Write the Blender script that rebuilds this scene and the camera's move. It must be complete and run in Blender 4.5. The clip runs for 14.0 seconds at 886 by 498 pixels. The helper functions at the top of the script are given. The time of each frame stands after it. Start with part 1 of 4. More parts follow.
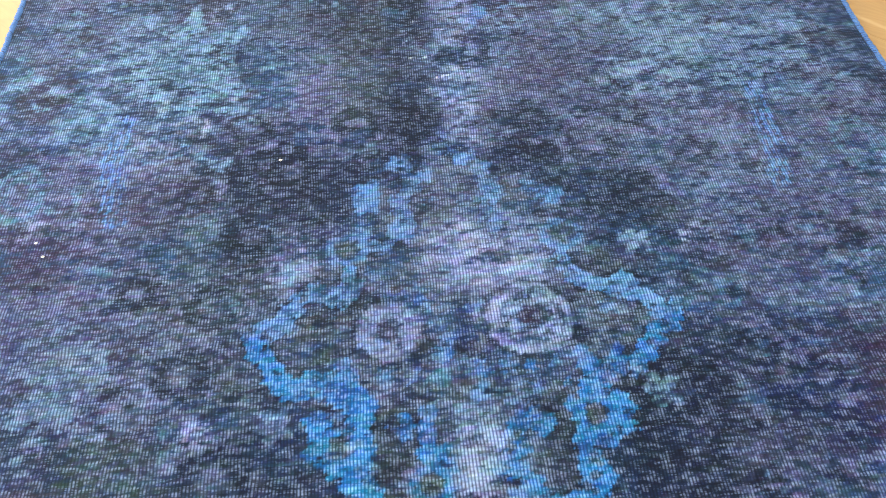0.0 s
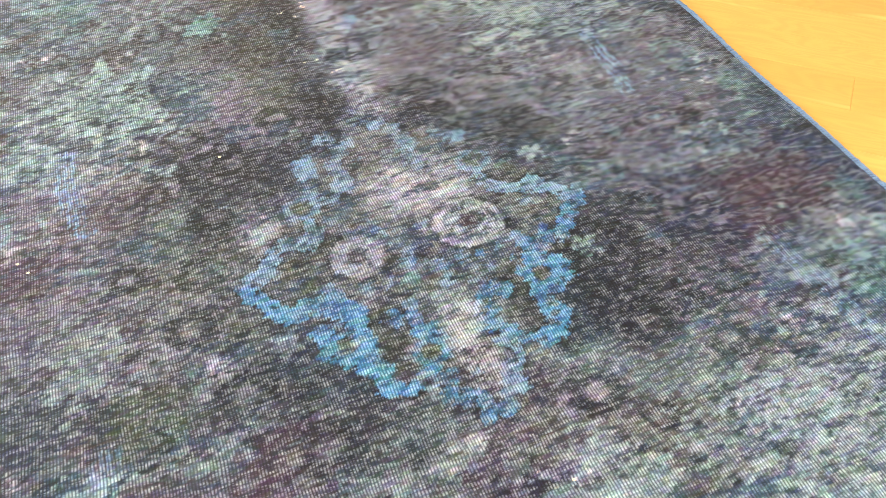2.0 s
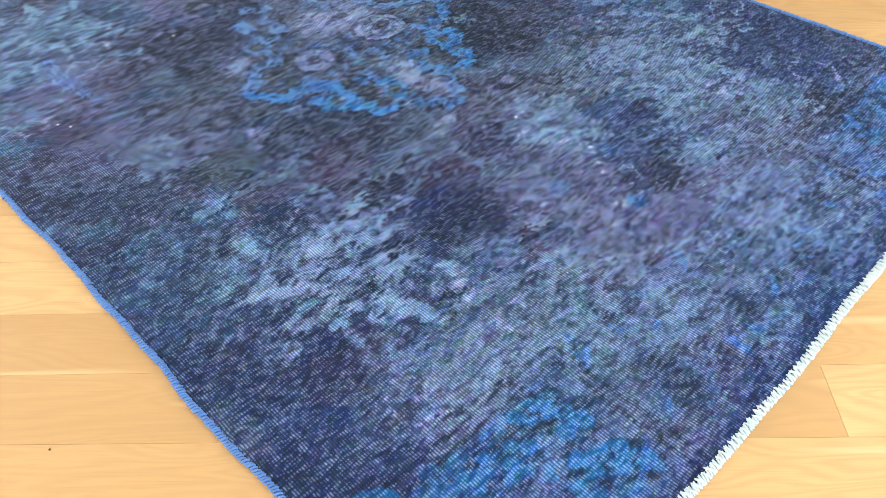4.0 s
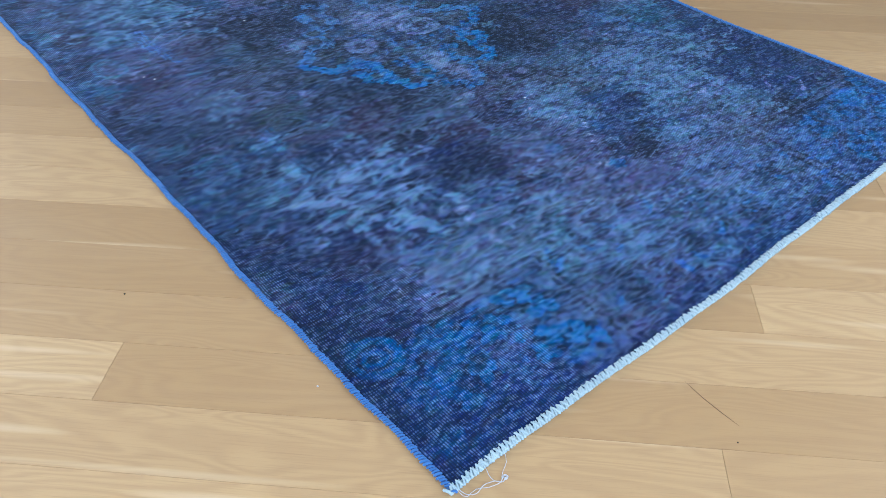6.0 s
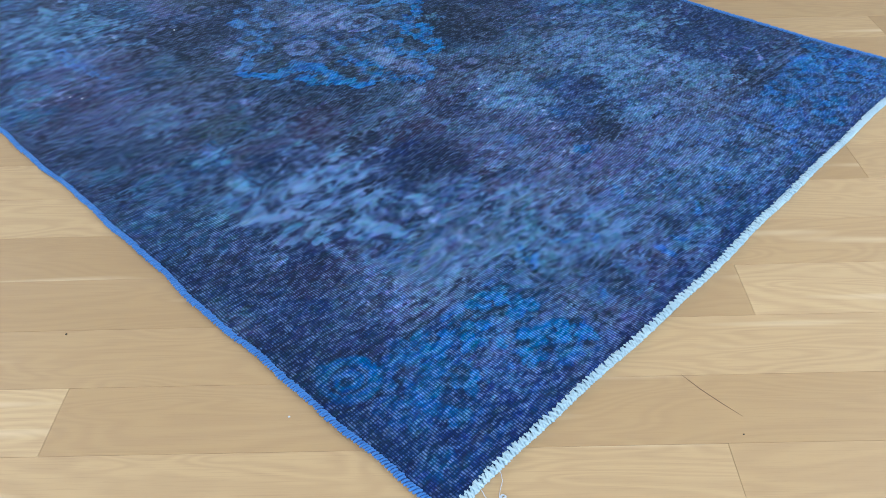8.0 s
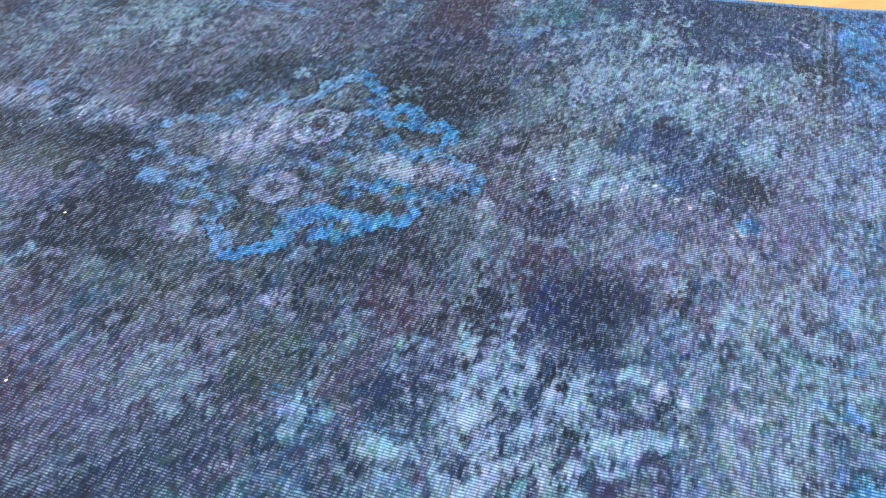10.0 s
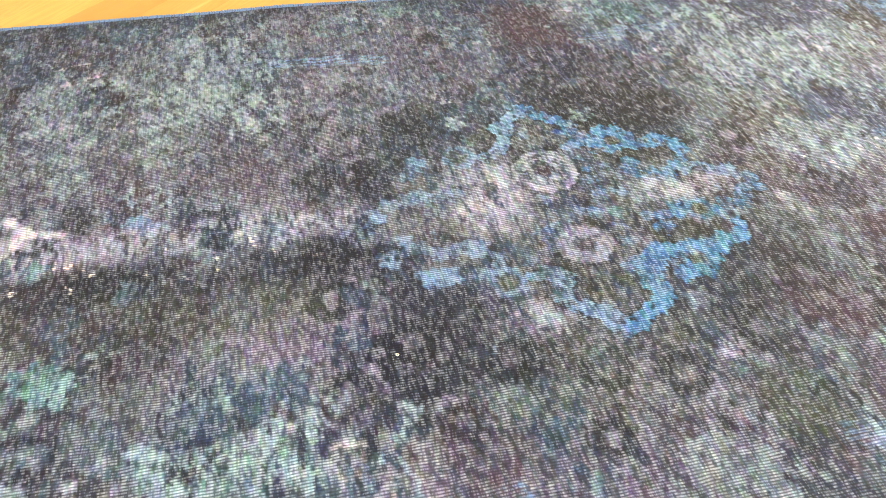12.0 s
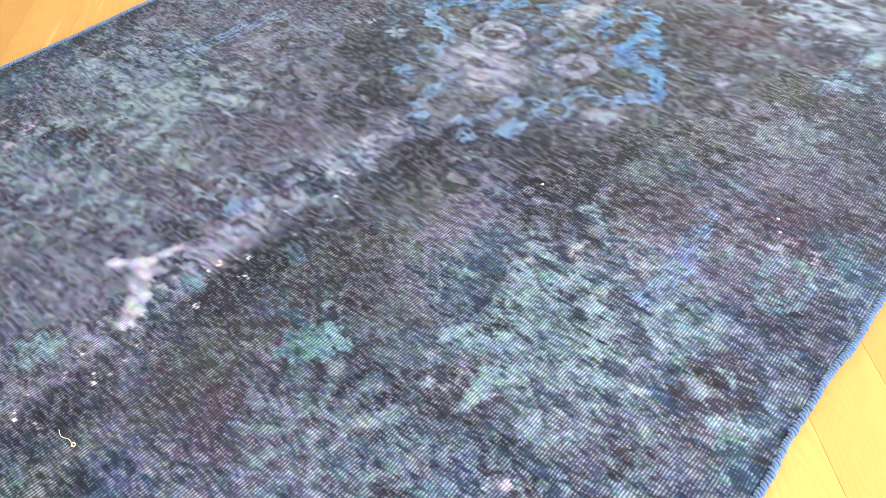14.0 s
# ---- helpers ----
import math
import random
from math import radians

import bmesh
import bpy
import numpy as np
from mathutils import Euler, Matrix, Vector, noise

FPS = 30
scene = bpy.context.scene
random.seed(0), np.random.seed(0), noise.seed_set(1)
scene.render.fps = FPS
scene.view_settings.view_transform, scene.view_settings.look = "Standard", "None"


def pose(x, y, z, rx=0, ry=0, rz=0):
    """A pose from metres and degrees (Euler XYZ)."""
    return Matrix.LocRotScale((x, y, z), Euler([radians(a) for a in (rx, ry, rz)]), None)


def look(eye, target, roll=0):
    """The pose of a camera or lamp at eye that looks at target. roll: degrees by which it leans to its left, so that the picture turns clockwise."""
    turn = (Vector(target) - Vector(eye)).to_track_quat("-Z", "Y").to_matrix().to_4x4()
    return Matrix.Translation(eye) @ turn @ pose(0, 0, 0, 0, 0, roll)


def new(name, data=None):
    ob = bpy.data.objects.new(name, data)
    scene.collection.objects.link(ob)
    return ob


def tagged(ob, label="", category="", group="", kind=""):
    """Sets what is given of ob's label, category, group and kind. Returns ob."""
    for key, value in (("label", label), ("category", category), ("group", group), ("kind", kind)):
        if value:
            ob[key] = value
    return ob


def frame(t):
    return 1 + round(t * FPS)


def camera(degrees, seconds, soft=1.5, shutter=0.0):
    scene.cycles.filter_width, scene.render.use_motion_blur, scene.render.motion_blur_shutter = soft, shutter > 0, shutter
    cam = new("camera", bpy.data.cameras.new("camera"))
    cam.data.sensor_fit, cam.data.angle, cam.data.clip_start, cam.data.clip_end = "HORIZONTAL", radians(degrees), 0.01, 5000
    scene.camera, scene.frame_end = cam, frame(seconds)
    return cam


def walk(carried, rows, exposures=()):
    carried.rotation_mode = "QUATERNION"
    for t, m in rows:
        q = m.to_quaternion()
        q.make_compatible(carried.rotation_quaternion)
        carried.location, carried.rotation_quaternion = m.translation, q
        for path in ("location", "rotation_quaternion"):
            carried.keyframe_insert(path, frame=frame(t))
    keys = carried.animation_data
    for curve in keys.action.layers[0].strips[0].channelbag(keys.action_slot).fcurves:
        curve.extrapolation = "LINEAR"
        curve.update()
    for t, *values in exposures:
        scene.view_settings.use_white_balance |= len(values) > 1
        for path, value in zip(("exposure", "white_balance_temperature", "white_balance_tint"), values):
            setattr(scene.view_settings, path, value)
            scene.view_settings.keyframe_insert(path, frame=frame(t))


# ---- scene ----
cam = camera(57.75, 14.0, soft=0.35)
ROWS = [
    (0.0, 1.0946, 0.918, 1.4199, 38.314, 0.444, -4.64),
    (0.5, 1.0369, 0.8931, 1.4162, 38.883, 0.672, -7.078),
    (1.0, 0.9503, 0.8102, 1.4053, 40.02, 0.824, -10.827),
    (1.5, 0.8823, 0.6346, 1.4252, 41.36, 0.767, -15.558),
    (2.0, 0.7857, 0.4774, 1.4407, 43.681, 1.6, -21.321),
    (2.5, 0.5172, 0.3209, 1.4702, 44.806, 2.149, -28.361),
    (3.0, 0.2328, 0.1195, 1.5106, 45.36, 2.43, -34.556),
    (3.5, -0.0261, -0.1117, 1.4743, 46.194, 3.043, -39.592),
    (4.0, -0.2746, -0.2535, 1.44, 45.668, 2.45, -44.049),
    (4.2, -0.4049, -0.2586, 1.4498, 45.78, 1.985, -45.115),
    (6.3, -0.6165, -0.7541, 1.4283, 50.701, 0.055, -38.993),
    (6.5, -0.6112, -0.7557, 1.4049, 50.455, 0.119, -39.181),
    (7.0, -0.5841, -0.7304, 1.3545, 50.305, 0.342, -39.641),
    (7.2, -0.5779, -0.7203, 1.3543, 50.26, 0.448, -39.956),
    (9.3, -0.5162, 0.0892, 1.3662, 48.989, 5.336, -61.775),
    (9.5, -0.4521, 0.2761, 1.3424, 48.393, 5.626, -64.601),
    (10.0, -0.3944, 0.7177, 1.346, 46.906, 4.406, -70.519),
    (10.5, -0.4095, 1.1434, 1.3611, 46.099, 3.157, -79.642),
    (11.0, -0.3237, 1.5987, 1.2952, 44.755, 2.77, -87.458),
    (11.5, -0.2558, 2.0606, 1.3334, 43.776, 1.003, -94.047),
    (12.0, -0.2757, 2.5151, 1.3654, 46.127, -1.037, -102.886),
    (12.5, -0.1885, 2.9119, 1.2878, 46.309, -1.859, -112.522),
    (13.0, -0.1474, 3.2326, 1.3285, 46.299, -1.031, -123.459),
    (13.5, -0.1852, 3.5496, 1.4066, 47.045, 0.077, -133.363),
    (14.0, -0.0502, 3.6906, 1.3553, 44.902, 1.1, -139.461),
]
# exposure and white balance drift of the handheld phone
LOOKS = [
    (0.0, 1.0, 5950, 4), (0.5, 1.25, 8700, 2), (0.9, 1.46, 10500, 2), (3.3, 1.45, 10800, 7), (3.6, 1.15, 8800, 8),
    (3.9, 0.72, 6200, 8), (4.2, 0.47, 5500, 8), (6.3, -0.09, 4400, 6), (7.2, -0.09, 4400, 6), (9.3, 0.27, 4550, -2),
    (9.6, 0.43, 4700, -2), (10.0, 0.95, 6100, 1), (10.5, 1.33, 9900, -4), (11.0, 1.50, 10000, 2), (11.5, 1.65, 10300, 4),
    (12.0, 1.52, 10600, 5), (12.5, 1.45, 8100, 4), (13.0, 1.5, 9900, 2), (13.6, 1.37, 9700, 5), (14.0, 1.35, 7900, 6),
]
walk(cam, [(t, pose(*r)) for t, *r in ROWS], LOOKS)

# ---- world and light: late daylight through the end bay, evened by two added bays ----
world = bpy.data.worlds.new("daylight")
scene.world = world
world.use_nodes = True
wn = world.node_tree
sky = wn.nodes.new("ShaderNodeTexSky")
sky.sky_type, sky.sun_disc = "NISHITA", False
sky.sun_elevation, sky.sun_rotation = radians(35), radians(160)
wn.links.new(sky.outputs[0], wn.nodes["Background"].inputs["Color"])
wn.nodes["Background"].inputs["Strength"].default_value = 0.12

# The room stands square to the floorboards, which run at 45 degrees to the rug.
ROOM = Matrix.Rotation(radians(-45), 4, "Z")          # local x: along the boards, local y: across them
A0, A1, B0, B1, HIGH, FLOOR = -4.2, 3.2, -2.8, 5.8, 2.7, -0.004


def room(a, b, z=0.0):
    return ROOM @ Vector((a, b, z))


def window_lamp(name, centre, target, width, height, watts):
    data = bpy.data.lights.new(name, "AREA")
    data.shape, data.size, data.size_y, data.energy = "RECTANGLE", width, height, watts
    data.color = (1.0, 0.86, 0.66)
    ob = new(name, data)
    ob.matrix_world = look(centre, target)
    return ob


WIN_END = (-2.3, 2.3, 0.25, 2.45)       # bay in the end wall: across from, across to, sill, head
ADDED_WIN_SIDE = (-3.4, 1.2, 0.25, 2.45)      # added bay in the side wall: along from, along to, sill, head
ADDED_WIN_BACK = (-1.0, 4.0, 0.25, 2.45)      # added bay in the back wall: across from, across to, sill, head
window_lamp("daylight_end", room(A1 - 0.02, 0.0, 1.35), room(0, 0.0, 1.35), 4.4, 2.1, 130)
# fill lamps in the two added bays, to even the light on the rug
window_lamp("fill_daylight_side", room(-1.1, B0 + 0.02, 1.35), room(-1.1, 0, 1.35), 4.4, 2.1, 130)
window_lamp("fill_daylight_back", room(A0 + 0.02, 1.5, 1.35), room(0, 1.5, 1.35), 4.8, 2.1, 130)
# ---- node helpers ----
def material(name):
    m = bpy.data.materials.new(name)
    m.use_nodes = True
    return m, m.node_tree, m.node_tree.nodes["Principled BSDF"]


def node(nt, kind, **inputs):
    n = nt.nodes.new(kind)
    for key, value in inputs.items():
        n.inputs[key.replace("_", " ")].default_value = value
    return n


def link(nt, a, b):
    nt.links.new(a, b)


def calc(nt, op, a, b=0.0, c=0.0, clamp=False):
    n = nt.nodes.new("ShaderNodeMath")
    n.operation, n.use_clamp = op, clamp
    for i, v in enumerate((a, b, c)):
        if isinstance(v, (int, float)):
            n.inputs[i].default_value = v
        else:
            link(nt, v, n.inputs[i])
    return n.outputs[0]


def mixed(nt, factor, a, b, mode="MIX"):
    n = nt.nodes.new("ShaderNodeMix")
    n.data_type, n.blend_type = "RGBA", mode
    for socket, v in ((n.inputs["Factor"], factor), (n.inputs["A"], a), (n.inputs["B"], b)):
        if isinstance(v, (int, float)):
            socket.default_value = v
        elif isinstance(v, tuple):
            socket.default_value = (*v, 1)
        else:
            link(nt, v, socket)
    return n.outputs["Result"]


def ramp(nt, value, stops):
    n = nt.nodes.new("ShaderNodeValToRGB")
    while len(n.color_ramp.elements) < len(stops):
        n.color_ramp.elements.new(0.5)
    for e, (at, c) in zip(n.color_ramp.elements, stops):
        e.position, e.color = at, (*c, 1)
    link(nt, value, n.inputs["Fac"])
    return n.outputs["Color"]


def stretched(nt, coords, scale, location=None):
    n = nt.nodes.new("ShaderNodeMapping")
    n.inputs["Scale"].default_value = scale
    link(nt, coords, n.inputs["Vector"])
    if location is not None:
        link(nt, location, n.inputs["Location"])
    return n.outputs["Vector"]


def noise_tex(nt, coords, scale, detail=3.0, rough=0.55, distortion=0.0):
    n = node(nt, "ShaderNodeTexNoise", Scale=scale, Detail=detail, Roughness=rough, Distortion=distortion)
    link(nt, coords, n.inputs["Vector"])
    return n.outputs["Fac"]


def bumped(nt, shader, height, strength, distance):
    n = node(nt, "ShaderNodeBump", Strength=strength, Distance=distance)
    link(nt, height, n.inputs["Height"])
    link(nt, n.outputs["Normal"], shader.inputs["Normal"])


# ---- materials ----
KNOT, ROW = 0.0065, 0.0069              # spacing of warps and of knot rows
GROOVE_SHADE, CROWN = 0.57, 1.28              # painted shade in the gaps between knots, and painted lightness on their crowns


def pile_material():
    """Shaved, overdyed wool: the dye is laid on knot by knot with shade painted between the knots, pale warp loops show
    where it is worn.
    """
    m, nt, bsdf = material("overdyed_wool")
    coords = nt.nodes.new("ShaderNodeTexCoord").outputs["Object"]
    wob = node(nt, "ShaderNodeTexNoise", Scale=6.0, Detail=2.0)
    link(nt, coords, wob.inputs["Vector"])
    sub = nt.nodes.new("ShaderNodeVectorMath")
    sub.operation = "SUBTRACT"
    link(nt, wob.outputs["Color"], sub.inputs[0])
    sub.inputs[1].default_value = (0.5, 0.5, 0.5)
    mad = nt.nodes.new("ShaderNodeVectorMath")
    mad.operation = "MULTIPLY_ADD"
    link(nt, sub.outputs[0], mad.inputs[0])
    mad.inputs[1].default_value = (0.016, 0.016, 0.0)
    link(nt, coords, mad.inputs[2])
    # hand-knotted: the columns and rows wander
    fine = node(nt, "ShaderNodeTexNoise", Scale=26.0, Detail=1.0)
    link(nt, coords, fine.inputs["Vector"])
    fsub = nt.nodes.new("ShaderNodeVectorMath")
    fsub.operation = "SUBTRACT"
    link(nt, fine.outputs["Color"], fsub.inputs[0])
    fsub.inputs[1].default_value = (0.5, 0.5, 0.5)
    fmad = nt.nodes.new("ShaderNodeVectorMath")
    fmad.operation = "MULTIPLY_ADD"
    link(nt, fsub.outputs[0], fmad.inputs[0])
    fmad.inputs[1].default_value = (0.003, 0.005, 0.0)
    link(nt, mad.outputs[0], fmad.inputs[2])
    sep = nt.nodes.new("ShaderNodeSeparateXYZ")
    link(nt, fmad.outputs[0], sep.inputs[0])
    kx, ky = calc(nt, "DIVIDE", sep.outputs[0], KNOT), calc(nt, "DIVIDE", sep.outputs[1], ROW)
    cell = nt.nodes.new("ShaderNodeCombineXYZ")
    link(nt, calc(nt, "FLOOR", kx), cell.inputs[0])
    link(nt, calc(nt, "FLOOR", ky), cell.inputs[1])
    white = nt.nodes.new("ShaderNodeTexWhiteNoise")
    white.noise_dimensions = "2D"
    link(nt, cell.outputs[0], white.inputs["Vector"])
    rnd = white.outputs["Value"]
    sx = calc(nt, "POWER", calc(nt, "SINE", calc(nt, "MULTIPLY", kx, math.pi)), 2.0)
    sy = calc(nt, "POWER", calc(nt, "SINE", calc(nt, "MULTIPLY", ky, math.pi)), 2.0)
    # beads of worn wool; painted shade, deep between warps, lighter between rows
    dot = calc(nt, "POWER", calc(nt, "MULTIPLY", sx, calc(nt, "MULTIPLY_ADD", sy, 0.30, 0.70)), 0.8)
    dye = node(nt, "ShaderNodeAttribute")
    dye.attribute_name = "dye"
    wear = node(nt, "ShaderNodeAttribute")
    wear.attribute_name = "wear"
    # yarn by yarn shade, in streaks along the rows
    streak = noise_tex(nt, stretched(nt, coords, (36.0, 140.0, 1.0)), 1.0, 2.0, 0.6)
    fleck = noise_tex(nt, stretched(nt, coords, (34.0, 84.0, 1.0)), 1.0, 3.0, 0.72)
    fleck = calc(nt, "MULTIPLY", calc(nt, "SUBTRACT", fleck, 0.5), 5.5)
    fleck = calc(nt, "MULTIPLY", calc(nt, "MINIMUM", calc(nt, "MAXIMUM", fleck, -1.0), 1.0), 0.20)
    swing = calc(nt, "ADD", calc(nt, "SUBTRACT", streak, 0.5), fleck)
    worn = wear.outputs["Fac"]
    # the gaps' shade is mixed into the colour, deeper where worn
    groove_shade = calc(nt, "MULTIPLY_ADD", worn, -0.20, GROOVE_SHADE)
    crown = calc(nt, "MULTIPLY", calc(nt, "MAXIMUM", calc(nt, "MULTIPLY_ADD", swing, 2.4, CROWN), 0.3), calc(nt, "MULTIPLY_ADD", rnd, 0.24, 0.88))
    bare = calc(nt, "ADD", calc(nt, "MULTIPLY", swing, 2.2), calc(nt, "MULTIPLY_ADD", worn, 1.0, -0.06))
    bare = calc(nt, "ADD", bare, calc(nt, "MULTIPLY", calc(nt, "SUBTRACT", rnd, 0.5), 0.35), clamp=True)

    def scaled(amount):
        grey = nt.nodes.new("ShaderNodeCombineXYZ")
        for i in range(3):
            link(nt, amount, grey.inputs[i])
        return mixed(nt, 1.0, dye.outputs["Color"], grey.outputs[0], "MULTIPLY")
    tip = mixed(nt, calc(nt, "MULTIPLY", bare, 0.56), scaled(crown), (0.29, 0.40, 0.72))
    col = mixed(nt, dot, scaled(groove_shade), tip)
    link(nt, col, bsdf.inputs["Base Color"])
    bsdf.inputs["Roughness"].default_value = 0.85
    bsdf.inputs["Specular IOR Level"].default_value = 0.15
    bsdf.inputs["Sheen Weight"].default_value = 0.05
    bsdf.inputs["Sheen Tint"].default_value = (0.6, 0.8, 1.0, 1)
    bsdf.inputs["Sheen Roughness"].default_value = 0.45
    return m


def yarn_material(name, colour, dark):
    """Twisted overcast yarn, unevenly dyed."""
    m, nt, bsdf = material(name)
    coords = nt.nodes.new("ShaderNodeTexCoord").outputs["Object"]
    big = noise_tex(nt, coords, 14.0, 3.0)
    fine = noise_tex(nt, coords, 420.0, 2.0)
    f = calc(nt, "MULTIPLY_ADD", fine, 0.6, -0.05)
    f = calc(nt, "ADD", calc(nt, "MULTIPLY", big, 0.6), f, clamp=True)
    link(nt, mixed(nt, f, dark, colour), bsdf.inputs["Base Color"])
    bsdf.inputs["Roughness"].default_value = 0.9
    bsdf.inputs["Sheen Weight"].default_value = 0.2
    bumped(nt, bsdf, fine, 0.5, 0.001)
    return m


def oak_material():
    """Matt-oiled oak: each board has its own tone, figure and pale sapwood streaks."""
    m, nt, bsdf = material("oiled_oak")
    coords = nt.nodes.new("ShaderNodeTexCoord").outputs["Object"]
    rnd = nt.nodes.new("ShaderNodeObjectInfo").outputs["Random"]
    offset = nt.nodes.new("ShaderNodeCombineXYZ")
    link(nt, calc(nt, "MULTIPLY", rnd, 37.0), offset.inputs[0])
    link(nt, calc(nt, "MULTIPLY", rnd, 91.0), offset.inputs[1])
    warp = noise_tex(nt, stretched(nt, coords, (1.3, 5.0, 1.0), offset.outputs[0]), 1.0, 2.0)
    figure_at = stretched(nt, coords, (1.5, 8.0, 1.0), offset.outputs[0])
    figure = node(nt, "ShaderNodeTexNoise", Scale=1.0, Detail=1.5, Distortion=0.6)
    link(nt, figure_at, figure.inputs["Vector"])
    rings = calc(nt, "SINE", calc(nt, "MULTIPLY", figure.outputs["Fac"], 95.0))
    grain = noise_tex(nt, stretched(nt, coords, (7.0, 330.0, 1.0), offset.outputs[0]), 1.0, 3.0, 0.6)
    pores = noise_tex(nt, stretched(nt, coords, (30.0, 900.0, 1.0), offset.outputs[0]), 1.0, 2.0)
    shade = nt.nodes.new("ShaderNodeSeparateColor")
    link(nt, nt.nodes.new("ShaderNodeObjectInfo").outputs["Color"], shade.inputs[0])
    tone = ramp(nt, shade.outputs[0], [(0.0, (0.285, 0.180, 0.080)), (0.5, (0.410, 0.276, 0.130)), (1.0, (0.555, 0.398, 0.206))])
    col = mixed(nt, calc(nt, "MULTIPLY", calc(nt, "SUBTRACT", warp, 0.45), 1.6, clamp=True), tone, (0.44, 0.308, 0.158))
    col = mixed(nt, calc(nt, "MULTIPLY_ADD", rings, 0.15, 0.12), col, (0.33, 0.21, 0.11))
    col = mixed(nt, calc(nt, "MULTIPLY", calc(nt, "SUBTRACT", grain, 0.52), 1.6, clamp=True), col, (0.30, 0.19, 0.10))
    col = mixed(nt, calc(nt, "MULTIPLY", calc(nt, "SUBTRACT", pores, 0.62), 1.5, clamp=True), col, (0.22, 0.13, 0.07))
    sap = noise_tex(nt, stretched(nt, coords, (0.8, 14.0, 1.0), offset.outputs[0]), 1.0, 1.0)
    col = mixed(nt, calc(nt, "MULTIPLY", calc(nt, "SUBTRACT", sap, 0.66), 5.0, clamp=True), col, (0.72, 0.58, 0.38))
    link(nt, col, bsdf.inputs["Base Color"])
    rough = calc(nt, "MULTIPLY_ADD", grain, 0.2, 0.42)
    link(nt, rough, bsdf.inputs["Roughness"])
    bsdf.inputs["Specular IOR Level"].default_value = 0.35
    bumped(nt, bsdf, calc(nt, "ADD", grain, calc(nt, "MULTIPLY", pores, 0.5)), 0.12, 0.0006)
    return m


def plain_material(name, colour, rough=0.7, bump=0.0, scale=40.0):
    m, nt, bsdf = material(name)
    coords = nt.nodes.new("ShaderNodeTexCoord").outputs["Object"]
    n = noise_tex(nt, coords, scale, 4.0)
    dark = tuple(c * 0.9 for c in colour)
    link(nt, mixed(nt, n, dark, colour), bsdf.inputs["Base Color"])
    bsdf.inputs["Roughness"].default_value = rough
    if bump:
        bumped(nt, bsdf, n, bump, 0.002)
    return m


def glass_material():
    m, nt, bsdf = material("window_glass")
    bsdf.inputs["Base Color"].default_value = (1, 1, 1, 1)
    bsdf.inputs["Roughness"].default_value = 0.0
    bsdf.inputs["Transmission Weight"].default_value = 1.0
    return m


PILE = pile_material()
BLUE_YARN = yarn_material("blue_overcast_yarn", (0.085, 0.22, 0.58), (0.02, 0.075, 0.30))
GAP_SHADE_YARN = yarn_material("gap_shade_cord_yarn", (0.03, 0.085, 0.30), (0.012, 0.035, 0.14))
PALE_YARN = yarn_material("pale_blue_fringe_yarn", (0.52, 0.62, 0.68), (0.24, 0.37, 0.50))
WHITE_THREAD = yarn_material("white_cotton_thread", (0.62, 0.64, 0.70), (0.42, 0.45, 0.52))
OAK = oak_material()
UNDERLAY = plain_material("dark_floor_underlay", (0.05, 0.035, 0.025), 0.9)
PAINT = plain_material("white_wall_paint", (0.78, 0.77, 0.74), 0.8, 0.15, 90.0)
CEILING_PAINT = plain_material("matt_ceiling_paint", (0.82, 0.81, 0.79), 0.9, 0.1, 120.0)
FRAME_PAINT = plain_material("satin_white_frame_paint", (0.75, 0.75, 0.74), 0.4)
SCRATCH = plain_material("dark_scratch", (0.16, 0.10, 0.06), 0.8)
CRUMB = plain_material("dark_crumb", (0.06, 0.045, 0.03), 0.9)
GLASS = glass_material()


# ---- mesh helpers ----
def part(name, bm, mat, parent=None, label=""):
    """One bmesh as one mesh object, under a thing, a part or on its own."""
    me = bpy.data.meshes.new(name)
    bm.to_mesh(me)
    bm.free()
    me.materials.append(mat)
    ob = new(name, me)
    ob.parent = parent
    return tagged(ob, label) if label else ob


def box(bm, x0, x1, y0, y1, z0, z1, bevel=0.0):
    made = bmesh.ops.create_cube(bm, size=1.0)["verts"]
    bmesh.ops.scale(bm, vec=(x1 - x0, y1 - y0, z1 - z0), verts=made)
    bmesh.ops.translate(bm, vec=((x0 + x1) / 2, (y0 + y1) / 2, (z0 + z1) / 2), verts=made)
    if bevel:
        edges = list({e for v in made for e in v.link_edges})
        bmesh.ops.bevel(bm, geom=edges, offset=bevel, segments=1, affect="EDGES")


def tube(points, radius, sides=6):
    """Vertices and faces of a tube along points; radius may be a function of the share of its length."""
    verts, faces = [], []
    n = len(points)
    for i, p in enumerate(points):
        a, b = points[max(i - 1, 0)], points[min(i + 1, n - 1)]
        d = (b - a).normalized()
        side = d.cross(Vector((0, 0, 1)))
        side = side.normalized() if side.length > 1e-4 else Vector((1, 0, 0))
        top = side.cross(d)
        r = radius(i / (n - 1)) if callable(radius) else radius
        for k in range(sides):
            w = 2 * math.pi * k / sides
            verts.append(p + side * math.cos(w) * r + top * math.sin(w) * r)
    for i in range(n - 1):
        for k in range(sides):
            q = (k + 1) % sides
            faces.append((i * sides + k, i * sides + q, (i + 1) * sides + q, (i + 1) * sides + k))
    faces.append(tuple(range(sides))[::-1])
    faces.append(tuple((n - 1) * sides + k for k in range(sides)))
    return verts, faces


